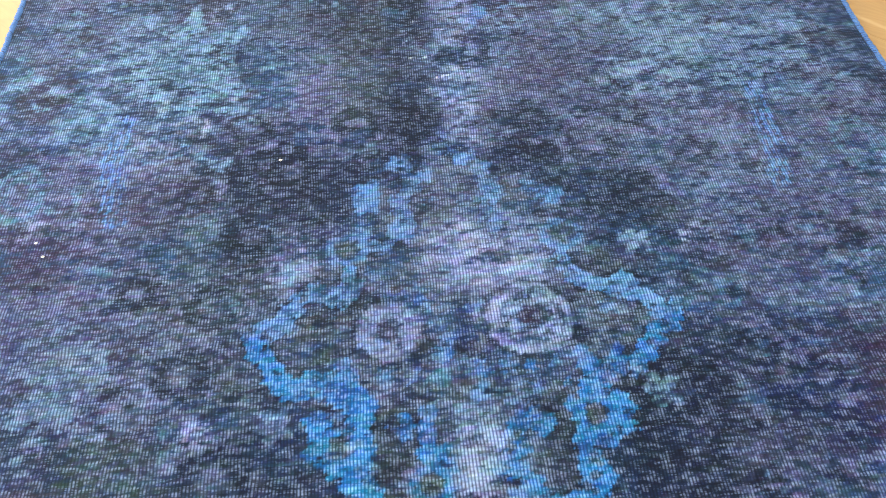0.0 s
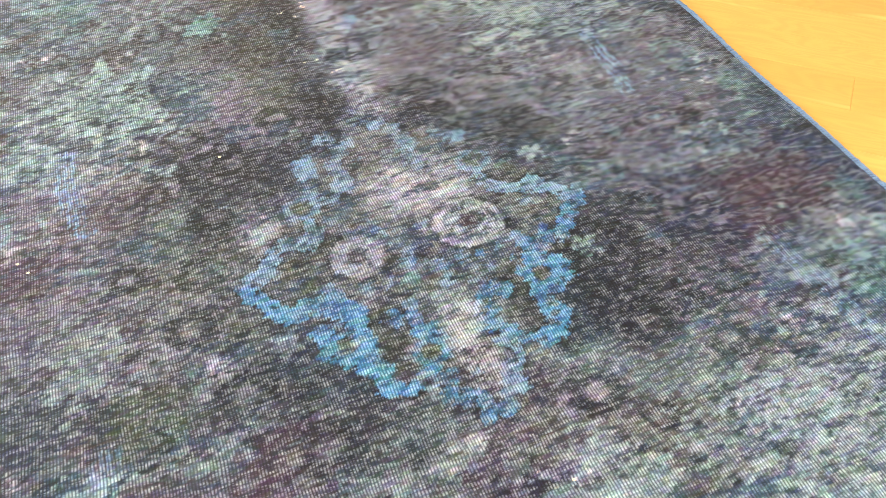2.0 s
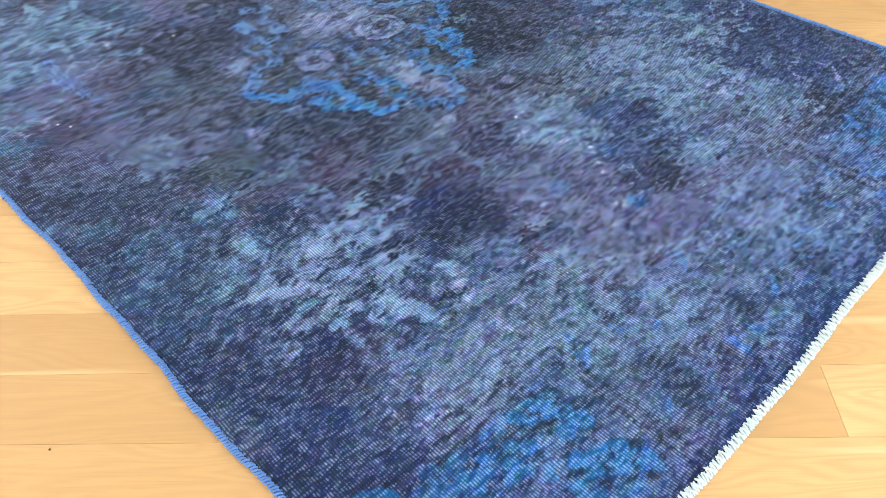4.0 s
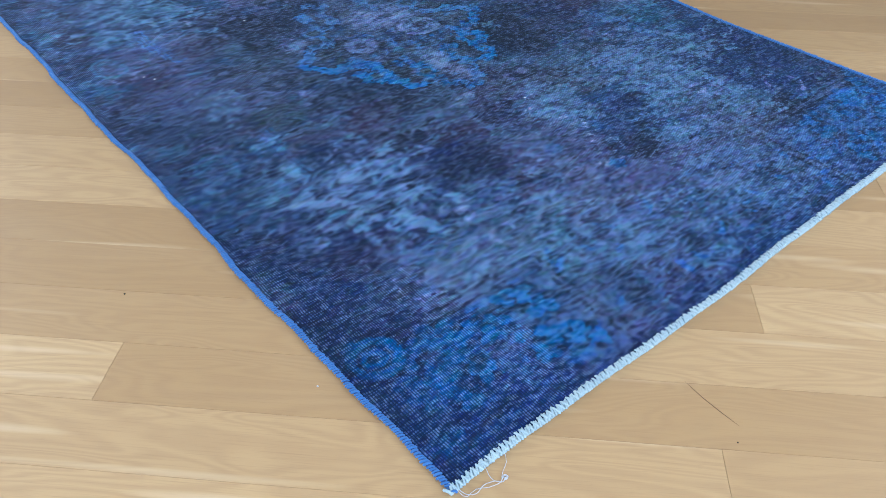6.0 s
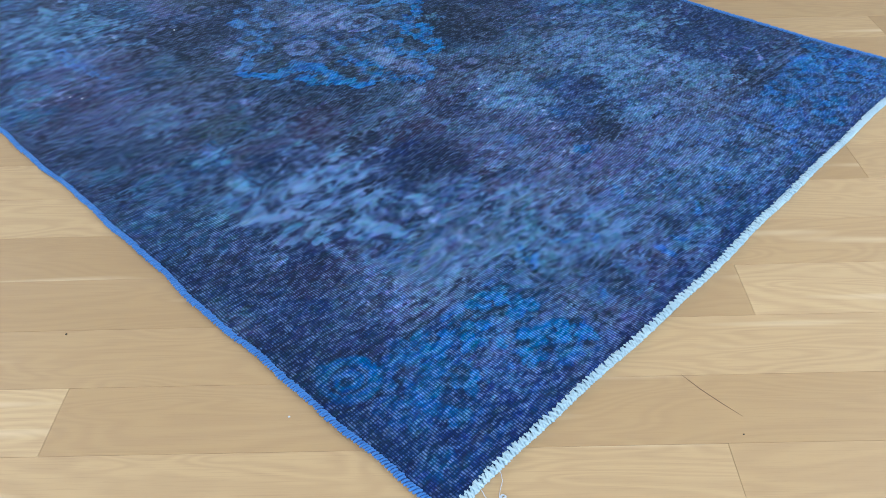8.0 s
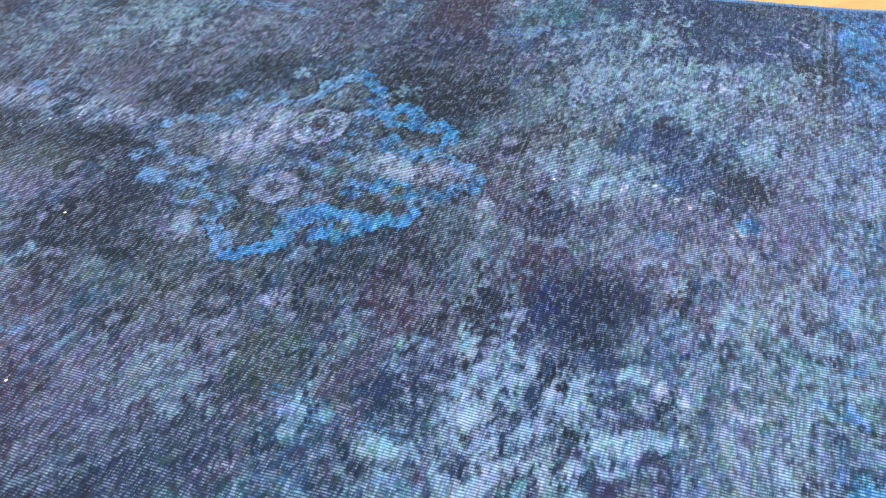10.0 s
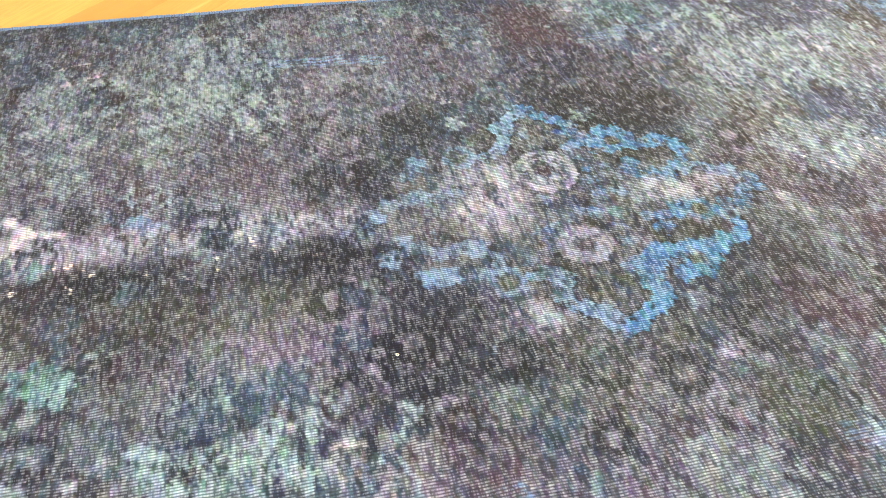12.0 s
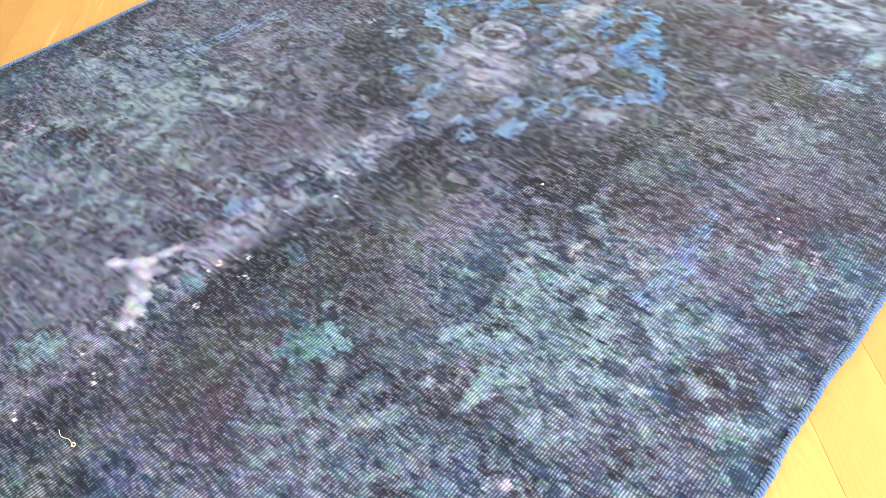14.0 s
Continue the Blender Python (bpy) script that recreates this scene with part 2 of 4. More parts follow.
def joined(name, pieces, mat, parent=None, label="", smooth=True):
    """Many (verts, faces) pieces as one mesh object."""
    verts, faces = [], []
    for v, f in pieces:
        o = len(verts)
        verts += [tuple(p) for p in v]
        faces += [tuple(i + o for i in face) for face in f]
    me = bpy.data.meshes.new(name)
    me.from_pydata(verts, [], faces)
    me.materials.append(mat)
    if smooth:
        me.shade_smooth()
    ob = new(name, me)
    ob.parent = parent
    return tagged(ob, label) if label else ob


# ---- room shell ----
def wall(name, a0, a1, b0, b1, hole=None, along=True):
    """A wall block in room axes, with a window bay cut through it: hole is from, to, sill, head."""
    bm = bmesh.new()
    if hole is None:
        box(bm, a0, a1, b0, b1, FLOOR, HIGH)
    else:
        h0, h1, sill, head = hole
        if along:
            box(bm, a0, h0, b0, b1, FLOOR, HIGH)
            box(bm, h1, a1, b0, b1, FLOOR, HIGH)
            box(bm, h0, h1, b0, b1, FLOOR, sill)
            box(bm, h0, h1, b0, b1, head, HIGH)
        else:
            box(bm, a0, a1, b0, h0, FLOOR, HIGH)
            box(bm, a0, a1, h1, b1, FLOOR, HIGH)
            box(bm, a0, a1, h0, h1, FLOOR, sill)
            box(bm, a0, a1, h0, h1, head, HIGH)
    ob = part(name, bm, PAINT)
    ob.matrix_world = ROOM
    return tagged(ob, "plain white painted plaster wall of the room", "wall", kind="structure")


wall("wall_east", A1, A1 + 0.25, B0 - 0.25, B1 + 0.25, WIN_END, along=False)
wall("wall_west", A0 - 0.25, A0, B0 - 0.25, B1 + 0.25, ADDED_WIN_BACK, along=False)
wall("wall_south", A0, A1, B0 - 0.25, B0, ADDED_WIN_SIDE)
wall("wall_north", A0, A1, B1, B1 + 0.25)

bm = bmesh.new()
box(bm, A0 - 0.25, A1 + 0.25, B0 - 0.25, B1 + 0.25, HIGH, HIGH + 0.2)
ceiling = tagged(part("ceiling", bm, CEILING_PAINT), "flat white painted ceiling over the whole room", "ceiling", kind="structure")
ceiling.matrix_world = ROOM


def window(name, hole, at, along):
    """A white framed window bay of four panes, set in the middle of the wall."""
    h0, h1, sill, head = hole
    base = new(name)
    base.matrix_world = ROOM @ (Matrix.Translation((0, at, 0)) if along else Matrix.Translation((at, 0, 0)) @ Matrix.Rotation(radians(90), 4, "Z"))
    tagged(base, "unseen tall white framed window bay with clear glass panes", "window", kind="structure")
    bm = bmesh.new()
    for x0, x1, z0, z1 in ((h0, h1, sill, sill + 0.06), (h0, h1, head - 0.06, head), (h0, h0 + 0.06, sill + 0.06, head - 0.06), (h1 - 0.06, h1, sill + 0.06, head - 0.06)):
        box(bm, x0, x1, -0.035, 0.035, z0, z1, 0.004)
    step = (h1 - h0) / 4
    for i in (1, 2, 3):
        box(bm, h0 + i * step - 0.03, h0 + i * step + 0.03, -0.03, 0.03, sill + 0.06, head - 0.06, 0.004)
    part("window_frame", bm, FRAME_PAINT, base)
    for i in range(4):
        bm = bmesh.new()
        box(bm, h0 + i * step + 0.025, h0 + (i + 1) * step - 0.025, -0.004, 0.004, sill + 0.055, head - 0.055)
        pane = part("pane", bm, GLASS, base)
        pane.visible_shadow = False
    return base


window("window_1", WIN_END, A1 + 0.14, False)
# unseen bays added to house the side and back fill lamps
window("added_window_2", ADDED_WIN_SIDE, B0 - 0.14, True)
window("added_window_3", ADDED_WIN_BACK, A0 - 0.14, False)


# ---- the rug: dye drawing ----
RUG_L, CX, CY, PILE_H = 3.78, 1.208, 1.835, 0.009


def left_edge(y):
    return 0.004 * np.sin(5.1 * y + 0.6) + 0.003 * np.sin(13.0 * y) + 0.0016 * np.sin(31.0 * y + 1.0)


def right_edge(y):
    return np.interp(y, (0.0, 0.35, 0.75, 1.1, 1.5, 2.0, 2.5, 3.0, 3.8), (2.385, 2.370, 2.363, 2.372, 2.398, 2.402, 2.424, 2.428, 2.445)) + 0.003 * np.sin(11.0 * y)


def low_edge(x):
    return np.interp(x, (0.0, 0.2, 0.9, 1.2, 1.5, 2.0, 2.4), (0.0, 0.010, 0.007, 0.018, 0.025, 0.037, 0.042)) + 0.0015 * np.sin(17.0 * x)


def lattice(x, y, seed):
    """Smooth value noise, 0 to 1, one cell to the unit."""
    table = np.random.RandomState(seed).rand(128, 128)
    ix, iy = np.floor(x).astype(int), np.floor(y).astype(int)
    fx, fy = x - ix, y - iy
    fx, fy = fx * fx * (3 - 2 * fx), fy * fy * (3 - 2 * fy)
    a, b = table[ix % 128, iy % 128], table[(ix + 1) % 128, iy % 128]
    c, d = table[ix % 128, (iy + 1) % 128], table[(ix + 1) % 128, (iy + 1) % 128]
    return (a * (1 - fx) + b * fx) * (1 - fy) + (c * (1 - fx) + d * fx) * fy


def fbm(x, y, size, seed, octaves=4, gain=0.55, squash=1.0):
    """Layered noise around 0, about -1 to 1; size: metres of the largest cell, squash: how much flatter it lies across the rug."""
    total, weight, amp = 0.0, 0.0, 1.0
    for k in range(octaves):
        s = size / 2**k
        total = total + amp * (lattice(x / s, y / s * squash, seed + k) - 0.5)
        weight += amp
        amp *= gain
    return total / weight * 3.2


def dashes(x, y, wide, tall, seed):
    """Noise of short woven dashes, -1 to 1: each row of knots is broken into lengths of its own."""
    rnd = np.random.RandomState(seed)
    phase, table = rnd.rand(1024) * 60, rnd.rand(256, 256)
    row = np.floor(y / tall).astype(int)
    run = np.floor(x / wide + phase[row % 1024]).astype(int)
    return 2 * table[(row * 7 + seed) % 256, (run + 13 * row) % 256] - 1


def smooth(x, lo, hi):
    t = np.clip((x - lo) / (hi - lo), 0, 1)
    return t * t * (3 - 2 * t)


class Patch:
    """An amount of dye that is laid inside one window of the rug and is 0 outside it."""
    def __init__(self, at, amount):
        self.at, self.amount = at, amount

    def __mul__(self, other):
        return Patch(self.at, self.amount * (other[self.at] if isinstance(other, np.ndarray) else other))

    def __rmul__(self, other):
        return self * other

    def __add__(self, other):
        at = tuple(slice(min(a.start, b.start), max(a.stop, b.stop)) for a, b in zip(self.at, other.at))
        total = np.zeros([a.stop - a.start for a in at])
        for p in (self, other):
            total[tuple(slice(q.start - a.start, q.stop - a.start) for q, a in zip(p.at, at))] += p.amount
        return Patch(at, total)


def near(u, v, box, f):
    """f(u, v, window) laid in the window of the grid that holds the box u0, u1, v0, v1."""
    across, up = u[::60], v[:, ::60]
    cols = np.flatnonzero((across.max(0) > box[0] - 0.02) & (across.min(0) < box[1] + 0.02))
    rows = np.flatnonzero((up.max(1) > box[2] - 0.02) & (up.min(1) < box[3] + 0.02))
    at = tuple(slice(int(k[0]), int(k[-1]) + 1) if len(k) else slice(0, 0) for k in (rows, cols))
    return Patch(at, f(u[at], v[at], at))


def line(u, v, path):
    """Distance from a brush line through the points of path."""
    best = np.full(u.shape, 9.0)
    for (ax, ay), (bx, by) in zip(path, path[1:]):
        dx, dy = bx - ax, by - ay
        t = np.clip(((u - ax) * dx + (v - ay) * dy) / (dx * dx + dy * dy + 1e-9), 0, 1)
        best = np.minimum(best, np.hypot(u - ax - t * dx, v - ay - t * dy))
    return best


def stroke(u, v, path, width, edge=0.006):
    """1 on a brush line of that half width (a number, or one for each place), 0 away from it."""
    pu, pv = [p[0] for p in path], [p[1] for p in path]
    return near(u, v, (min(pu) - 0.06, max(pu) + 0.06, min(pv) - 0.06, max(pv) + 0.06),
                lambda a, b, at: 1 - smooth(line(a, b, path) - (width[at] if isinstance(width, np.ndarray) else width), -edge, edge))


def ring(u, v, cu, cv, r, width, squeeze=1.0):
    d = r + width + 0.01
    return near(u, v, (cu - d, cu + d, cv - d * squeeze, cv + d * squeeze),
                lambda a, b, at: 1 - smooth(np.abs(np.hypot(a - cu, (b - cv) / squeeze) - r), width - 0.005, width + 0.005))


def spot(u, v, cu, cv, ru, rv, turn=0.0, soft=0.35):
    c, s, d = math.cos(radians(turn)), math.sin(radians(turn)), max(ru, rv) * 1.4

    def drawn(a, b, at):
        du, dv = a - cu, b - cv
        return 1 - smooth(np.hypot((du * c + dv * s) / ru, (dv * c - du * s) / rv), 1 - soft, 1 + soft)
    return near(u, v, (cu - d, cu + d, cv - d, cv + d), drawn)


def petals(u, v, cu, cv, r, count, turn=0.0, waist=0.45):
    """A leafy rosette with pointed petals."""
    def drawn(a, b, at):
        d, w = np.hypot(a - cu, b - cv), np.arctan2(b - cv, a - cu) + radians(turn)
        reach = r * (waist + (1 - waist) * np.abs(np.cos(w * count / 2)) ** 0.8)
        return 1 - smooth(d / reach, 0.82, 1.1)
    return near(u, v, (cu - r * 1.15, cu + r * 1.15, cv - r * 1.15, cv + r * 1.15), drawn)


NAVY, INK, SLATE = (0.0078, 0.0225, 0.082), (0.0050, 0.012, 0.042), (0.021, 0.052, 0.150)
MAUVE, PLUM, OLIVE = (0.062, 0.077, 0.185), (0.0275, 0.0230, 0.070), (0.023, 0.045, 0.058)
TEAL, MIST, BLUE = (0.060, 0.126, 0.268), (0.100, 0.184, 0.355), (0.014, 0.115, 0.370)
DEEP, PALE, SAND = (0.007, 0.045, 0.250), (0.180, 0.215, 0.460), (0.058, 0.078, 0.115)
MIDNIGHT, AQUA = (0.005, 0.018, 0.105), (0.026, 0.124, 0.235)


def draw_dye(x, y):
    """Colours (n x 3) and wear (n) of the wool at places on the rug."""
    wx, wy = fbm(x, y, 0.07, 11, 4), fbm(x, y, 0.07, 21, 4)
    knots_a, knots_b = dashes(x, y, 0.016, 0.0072, 301), dashes(x, y, 0.0075, 0.0072, 311)
    u, v = x - CX + 0.008 * wx + 0.004 * fbm(x, y, 0.022, 15, 2) + 0.004 * knots_a, y - CY + 0.008 * wy + 0.005 * fbm(x, y, 0.022, 25, 2) + 0.003 * knots_b
    au, av = np.abs(u), np.abs(v)
    clumps = fbm(x, y, 0.16, 31, 5, 0.62)
    mid = fbm(x, y, 0.42, 41, 4)
    wide = fbm(x, y, 0.9, 51, 3)
    brush = 0.8 * fbm(x, y, 0.06, 61, 4, 0.6, 3.2) + 0.35 * knots_a
    crumb = 0.75 * fbm(x, y, 0.035, 71, 3, 0.7, 1.6) + 0.4 * knots_b
    moth = 0.40 + 0.60 * smooth(0.9 * brush + 0.9 * crumb + 0.7 * fbm(x, y, 0.05, 35, 3, 0.6) + 0.45, -0.35, 0.35)
    col = np.empty(x.shape + (3,))
    col[:] = SLATE
    wear = 0.26 + 0.26 * mid + 0.26 * clumps

    def lay(colour, amount, kept=0.0):
        """Dye over what is there; dark dye keeps its wool, pale passages are worn to the warps."""
        at, amount = (amount.at, amount.amount * np.maximum(moth[amount.at], kept)) if isinstance(amount, Patch) else ((slice(None), slice(None)), amount)
        k = np.clip(amount, 0, 1)
        bald = 0.06 if sum(colour) < 0.18 else 0.62 if sum(colour) > 0.5 else 0.36
        wear[at] += (bald - wear[at]) * 0.55 * k
        col[at] += (np.array(colour) - col[at]) * k[..., None]

    def rub(amount):
        wear[amount.at] += amount.amount

    # ground: mottled slate, mauve, plum and olive
    lay(MAUVE, 0.8 * smooth(mid + 0.5 * clumps, -0.1, 0.9))
    lay(PLUM, 0.75 * smooth(wide + 0.4 * mid + 0.4 * brush, 0.15, 0.9))
    lay(OLIVE, 0.4 * smooth(fbm(x, y, 0.25, 81, 4) + 0.3 * brush, 0.3, 0.9))
    lay(NAVY, 0.85 * smooth(clumps + 0.25 * brush, 0.05, 0.75))
    lay(MIST, 0.45 * smooth(fbm(x, y, 0.2, 91, 5, 0.65) + 0.3 * brush, 0.35, 0.95))
    # crisp small blotches
    for tone, k, size, seed, low in ((INK, 0.75, 0.10, 201, 0.20), (MIST, 0.6, 0.06, 211, 0.36), (PLUM, 0.6, 0.13, 221, 0.28), (TEAL, 0.45, 0.09, 231, 0.42), (MAUVE, 0.55, 0.07, 241, 0.26), (NAVY, 0.6, 0.05, 251, 0.26)):
        f = fbm(x, y, size, seed, 4, 0.62, 1.4) + 0.25 * brush
        lay(tone, k * smooth(f, low, low + 0.18))
    # large worn and saved passages, a few pale ones carrying painted haze
    ragged = 0.55 * clumps + 0.45 * brush + 0.2 * crumb
    def blots(colour, k, places):
        for cu, cv, ru, rv in places:
            lay(colour, near(u, v, (cu - 2.2 * ru, cu + 2.2 * ru, cv - 2.2 * rv, cv + 2.2 * rv), lambda a, b, at:
                             k * smooth(1.3 - np.hypot((a - cu) / ru, (b - cv) / rv) + ragged[at], 0.0, 0.30)))

    blots(PLUM, 0.7, ((-0.95, -0.05, 0.28, 0.33), (-0.25, 1.35, 0.26, 0.20)))
    blots(MAUVE, 0.55, ((-0.75, -1.30, 0.30, 0.12), (0.0, -1.40, 0.45, 0.15), (0.10, 1.55, 0.35, 0.20)))
    blots(MIDNIGHT, 0.7, ((0.88, -0.25, 0.32, 0.20), (-1.03, -1.17, 0.14, 0.25), (-0.95, -1.72, 0.25, 0.09), (0.9, -1.0, 0.2, 0.3)))
    blots(SAND, 0.5, ((-0.50, 0.10, 0.12, 0.25), (0.30, -0.62, 0.30, 0.12)))
    blots(TEAL, 0.38, ((-0.78, 0.86, 0.2, 0.28), (-0.62, 0.81, 0.06, 0.08), (-0.53, 1.07, 0.07, 0.06), (0.73, 0.86, 0.16, 0.13), (-0.49, 1.43, 0.09, 0.08), (0.78, 0.87, 0.14, 0.11)))
    blots(OLIVE, 0.45, ((0.61, -0.37, 0.07, 0.08), (-0.62, -0.29, 0.07, 0.04), (-0.76, -0.24, 0.08, 0.06), (0.24, -0.82, 0.08, 0.07), (-0.73, -0.29, 0.08, 0.1)))
    blots(MAUVE, 0.60, ((-0.67, -0.11, 0.03, 0.07), (-0.59, 0.01, 0.05, 0.04), (-0.83, 0.15, 0.08, 0.06), (0.36, 0.51, 0.08, 0.09), (0.55, 0.24, 0.07, 0.05), (0.48, -0.3, 0.05, 0.09), (0.16, 0.12, 0.11, 0.12), (-0.14, -1.16, 0.08, 0.06), (-0.27, -1.27, 0.13, 0.11), (-0.01, 0.23, 0.07, 0.09), (-0.3, 0.74, 0.07, 0.09), (-0.72, 0.31, 0.07, 0.09)))
    blots(PLUM, 0.75, ((0.0, -0.42, 0.12, 0.08), (-0.39, -0.47, 0.06, 0.05), (-0.47, -0.42, 0.05, 0.06), (0.89, -0.23, 0.12, 0.11), (-0.3, -0.45, 0.06, 0.04), (-0.94, 0.29, 0.11, 0.1), (-0.52, -0.54, 0.1, 0.09), (-0.31, -0.77, 0.11, 0.11), (-0.7, -0.51, 0.08, 0.08), (0.88, -0.21, 0.18, 0.16), (-0.21, 1.08, 0.07, 0.13), (0.51, 1.14, 0.26, 0.06), (-0.19, 1.53, 0.12, 0.1), (-0.69, 0.5, 0.05, 0.06), (0.28, 0.83, 0.11, 0.09), (0.36, 1.05, 0.11, 0.08), (-1.04, 0.83, 0.08, 0.09), (-0.65, 1.15, 0.08, 0.07)))
    blots(NAVY, 0.75, ((0.52, -0.09, 0.08, 0.06), (-0.7, -0.54, 0.13, 0.15), (-0.36, -0.93, 0.14, 0.14), (-0.92, -0.12, 0.17, 0.19), (-0.44, -1.64, 0.09, 0.07), (-0.96, -0.96, 0.1, 0.13)))
    blots(MIDNIGHT, 0.75, ((0.64, -0.24, 0.12, 0.07),))
    blots(INK, 0.80, ((-0.43, 0.49, 0.07, 0.07), (-0.45, 0.23, 0.06, 0.06), (0.47, 0.44, 0.1, 0.1), (0.42, -0.33, 0.1, 0.1), (-0.14, 0.66, 0.05, 0.2), (0.49, -0.32, 0.11, 0.11), (0.24, 0.46, 0.11, 0.12), (-0.45, 0.45, 0.07, 0.1), (0.15, -1.23, 0.09, 0.07), (0.36, -0.33, 0.21, 0.21), (0.65, -1.41, 0.16, 0.11), (0.42, -0.32, 0.12, 0.2), (-0.39, 0.46, 0.07, 0.09), (-0.1, 0.7, 0.07, 0.11), (-0.08, 1.13, 0.05, 0.11), (0.33, -0.17, 0.09, 0.11), (-0.27, 1.06, 0.1, 0.09)))
    blots(AQUA, 0.40, ((-0.75, 1.67, 0.12, 0.21), (0.97, -0.54, 0.12, 0.1), (-0.49, -1.35, 0.11, 0.1), (0.02, -1.47, 0.11, 0.09)))
    blots(MIST, 0.50, ((0.07, -0.42, 0.07, 0.04), (0.23, -0.51, 0.09, 0.05), (-0.49, -0.33, 0.03, 0.06), (0.04, -0.93, 0.08, 0.08), (-0.16, -0.57, 0.09, 0.09), (0.6, -0.94, 0.12, 0.09), (0.35, -1.26, 0.1, 0.07), (0.09, -0.84, 0.14, 0.13), (-0.81, -0.07, 0.07, 0.11), (0.69, 1.31, 0.13, 0.09), (-0.84, 0.59, 0.07, 0.09)))
    blots(PALE, 0.50, ((0.58, -0.73, 0.07, 0.04), (0.5, 0.33, 0.04, 0.07), (-0.13, -0.58, 0.06, 0.03), (-0.37, 0.18, 0.05, 0.06), (-0.58, 0.85, 0.05, 0.05)))

    # MIST: pale wash at right and lower right, partly haze painted into the dye
    blots(MIST, 0.30, ((0.56, -0.80, 0.20, 0.14), (0.92, -0.44, 0.16, 0.12), (0.54, -1.09, 0.18, 0.13), (0.40, -0.55, 0.14, 0.08), (0.80, -0.75, 0.12, 0.16)))
    blots(MAUVE, 0.60, ((0.88, 0.42, 0.22, 0.26), (0.62, 0.62, 0.14, 0.14), (-0.85, 0.45, 0.16, 0.14)))
    blots(INK, 0.40, ((0.0, -0.34, 0.20, 0.14), (-0.34, -0.25, 0.12, 0.12), (-0.53, 1.15, 0.18, 0.10)))
    blots(MIST, 0.35, ((0.80, 0.95, 0.22, 0.16),))
    # MAUVE: paler lower end, in part a haze put into the dye
    blots(MAUVE, 0.60, ((0.09, -1.42, 0.30, 0.12), (-0.14, -1.02, 0.18, 0.13), (0.45, -1.38, 0.20, 0.10)))

    blots(MIST, 0.30, ((0.55, 1.06, 0.22, 0.20), (0.49, 0.43, 0.20, 0.14), (-0.70, -1.25, 0.30, 0.10), (-0.60, -1.55, 0.28, 0.16), (0.0, -1.55, 0.40, 0.14), (-0.26, -0.62, 0.14, 0.10)))
    blots(MAUVE, 0.55, ((-0.20, 1.55, 0.35, 0.16), (0.30, 0.72, 0.18, 0.16), (-0.27, 0.80, 0.16, 0.16), (0.69, 0.09, 0.18, 0.10), (0.53, -0.31, 0.12, 0.08), (-0.90, 0.03, 0.14, 0.12), (-0.69, -0.47, 0.12, 0.08)))
    # arabesques: small blossoms and curling stems, mirrored in the four quarters and worn away in part
    dice = random.Random(23)
    fray = smooth(0.7 * brush + 0.7 * crumb + 0.5 * clumps, -0.25, 0.35)
    for n in range(46):
        cu, cv, r, w0 = dice.uniform(0.12, 1.10), dice.uniform(0.10, 1.40), dice.uniform(0.028, 0.075), dice.uniform(0, 6.3)
        spin, tone, bloom = dice.choice((-1, 1)), dice.choice((MIST, MAUVE, TEAL, INK, NAVY, PALE)), dice.random()
        if cu / 0.44 + cv / 0.545 < 1.25:
            continue
        curl = [(cu + r * (1.5 - 1.2 * q) * math.cos(w0 + spin * 7.0 * q), cv + r * (1.5 - 1.2 * q) * math.sin(w0 + spin * 7.0 * q)) for q in np.linspace(0, 1, 11)]
        for su in (-1, 1):
            for sv in (-1, 1):
                k = 0.35 + 0.55 * dice.random()
                qu, qv = u * su + dice.uniform(-0.015, 0.015), v * sv + dice.uniform(-0.015, 0.015)
                if bloom < 0.5:
                    lay(INK, 0.75 * k * petals(qu, qv, cu, cv, r * 1.05, 6, 60 * bloom, 0.7) * fray)
                    lay(tone if sum(tone) > 0.2 else MAUVE, k * ring(qu, qv, cu, cv, r * 0.62, 0.010) * fray)
                    lay(MIST, 0.8 * k * spot(qu, qv, cu, cv, r * 0.2, r * 0.2))
                else:
                    lay(tone, k * stroke(qu, qv, curl, 0.006, 0.004) * fray)
                    for q in (2, 5, 8):
                        lay(tone, k * spot(qu, qv, curl[q][0], curl[q][1], 0.024, 0.010, 90 * q, 0.25) * fray)

    # deeper dye round the medallion
    lay(NAVY, 0.38 * (1 - smooth(np.hypot(u, v), 0.50, 0.85)) * smooth(ragged, -0.4, 0.4))

    # garland of dark rosettes round the medallion
    for cu, cv, r in ((0.56, 0.10, 0.075), (0.47, 0.30, 0.085), (0.36, 0.47, 0.08), (0.20, 0.60, 0.075), (0.63, 0.42, 0.06), (0.50, 0.60, 0.065), (0.72, 0.16, 0.06)):
        for su in (-1, 1):
            for sv in (-1, 1):
                du, dv = cu * su + 0.03 * math.sin(9 * cu + 5 * su + sv), cv * sv + 0.03 * math.sin(7 * cv + su + 4 * sv)
                broken = smooth(0.6 * clumps + 0.6 * brush, -0.75, 0.35)
                lay(INK, 0.85 * petals(u, v, du, dv, r * 1.1, 7, 40 * cu, 0.7) * broken)
                lay(MAUVE, 0.75 * ring(u, v, du, dv, r, 0.014) * smooth(brush + 0.7 * crumb, -0.3, 0.5))
                lay(PALE, 0.4 * spot(u, v, du, dv, r * 0.35, r * 0.28) * broken)

    # corner sprays: leafy rosette, sword leaf, scrolls
    rough_a, rough_b = smooth(0.7 * brush + 0.7 * crumb, -0.75, 0.2), smooth(0.7 * brush + 0.9 * clumps + 0.3 * crumb, -0.25, 0.25)
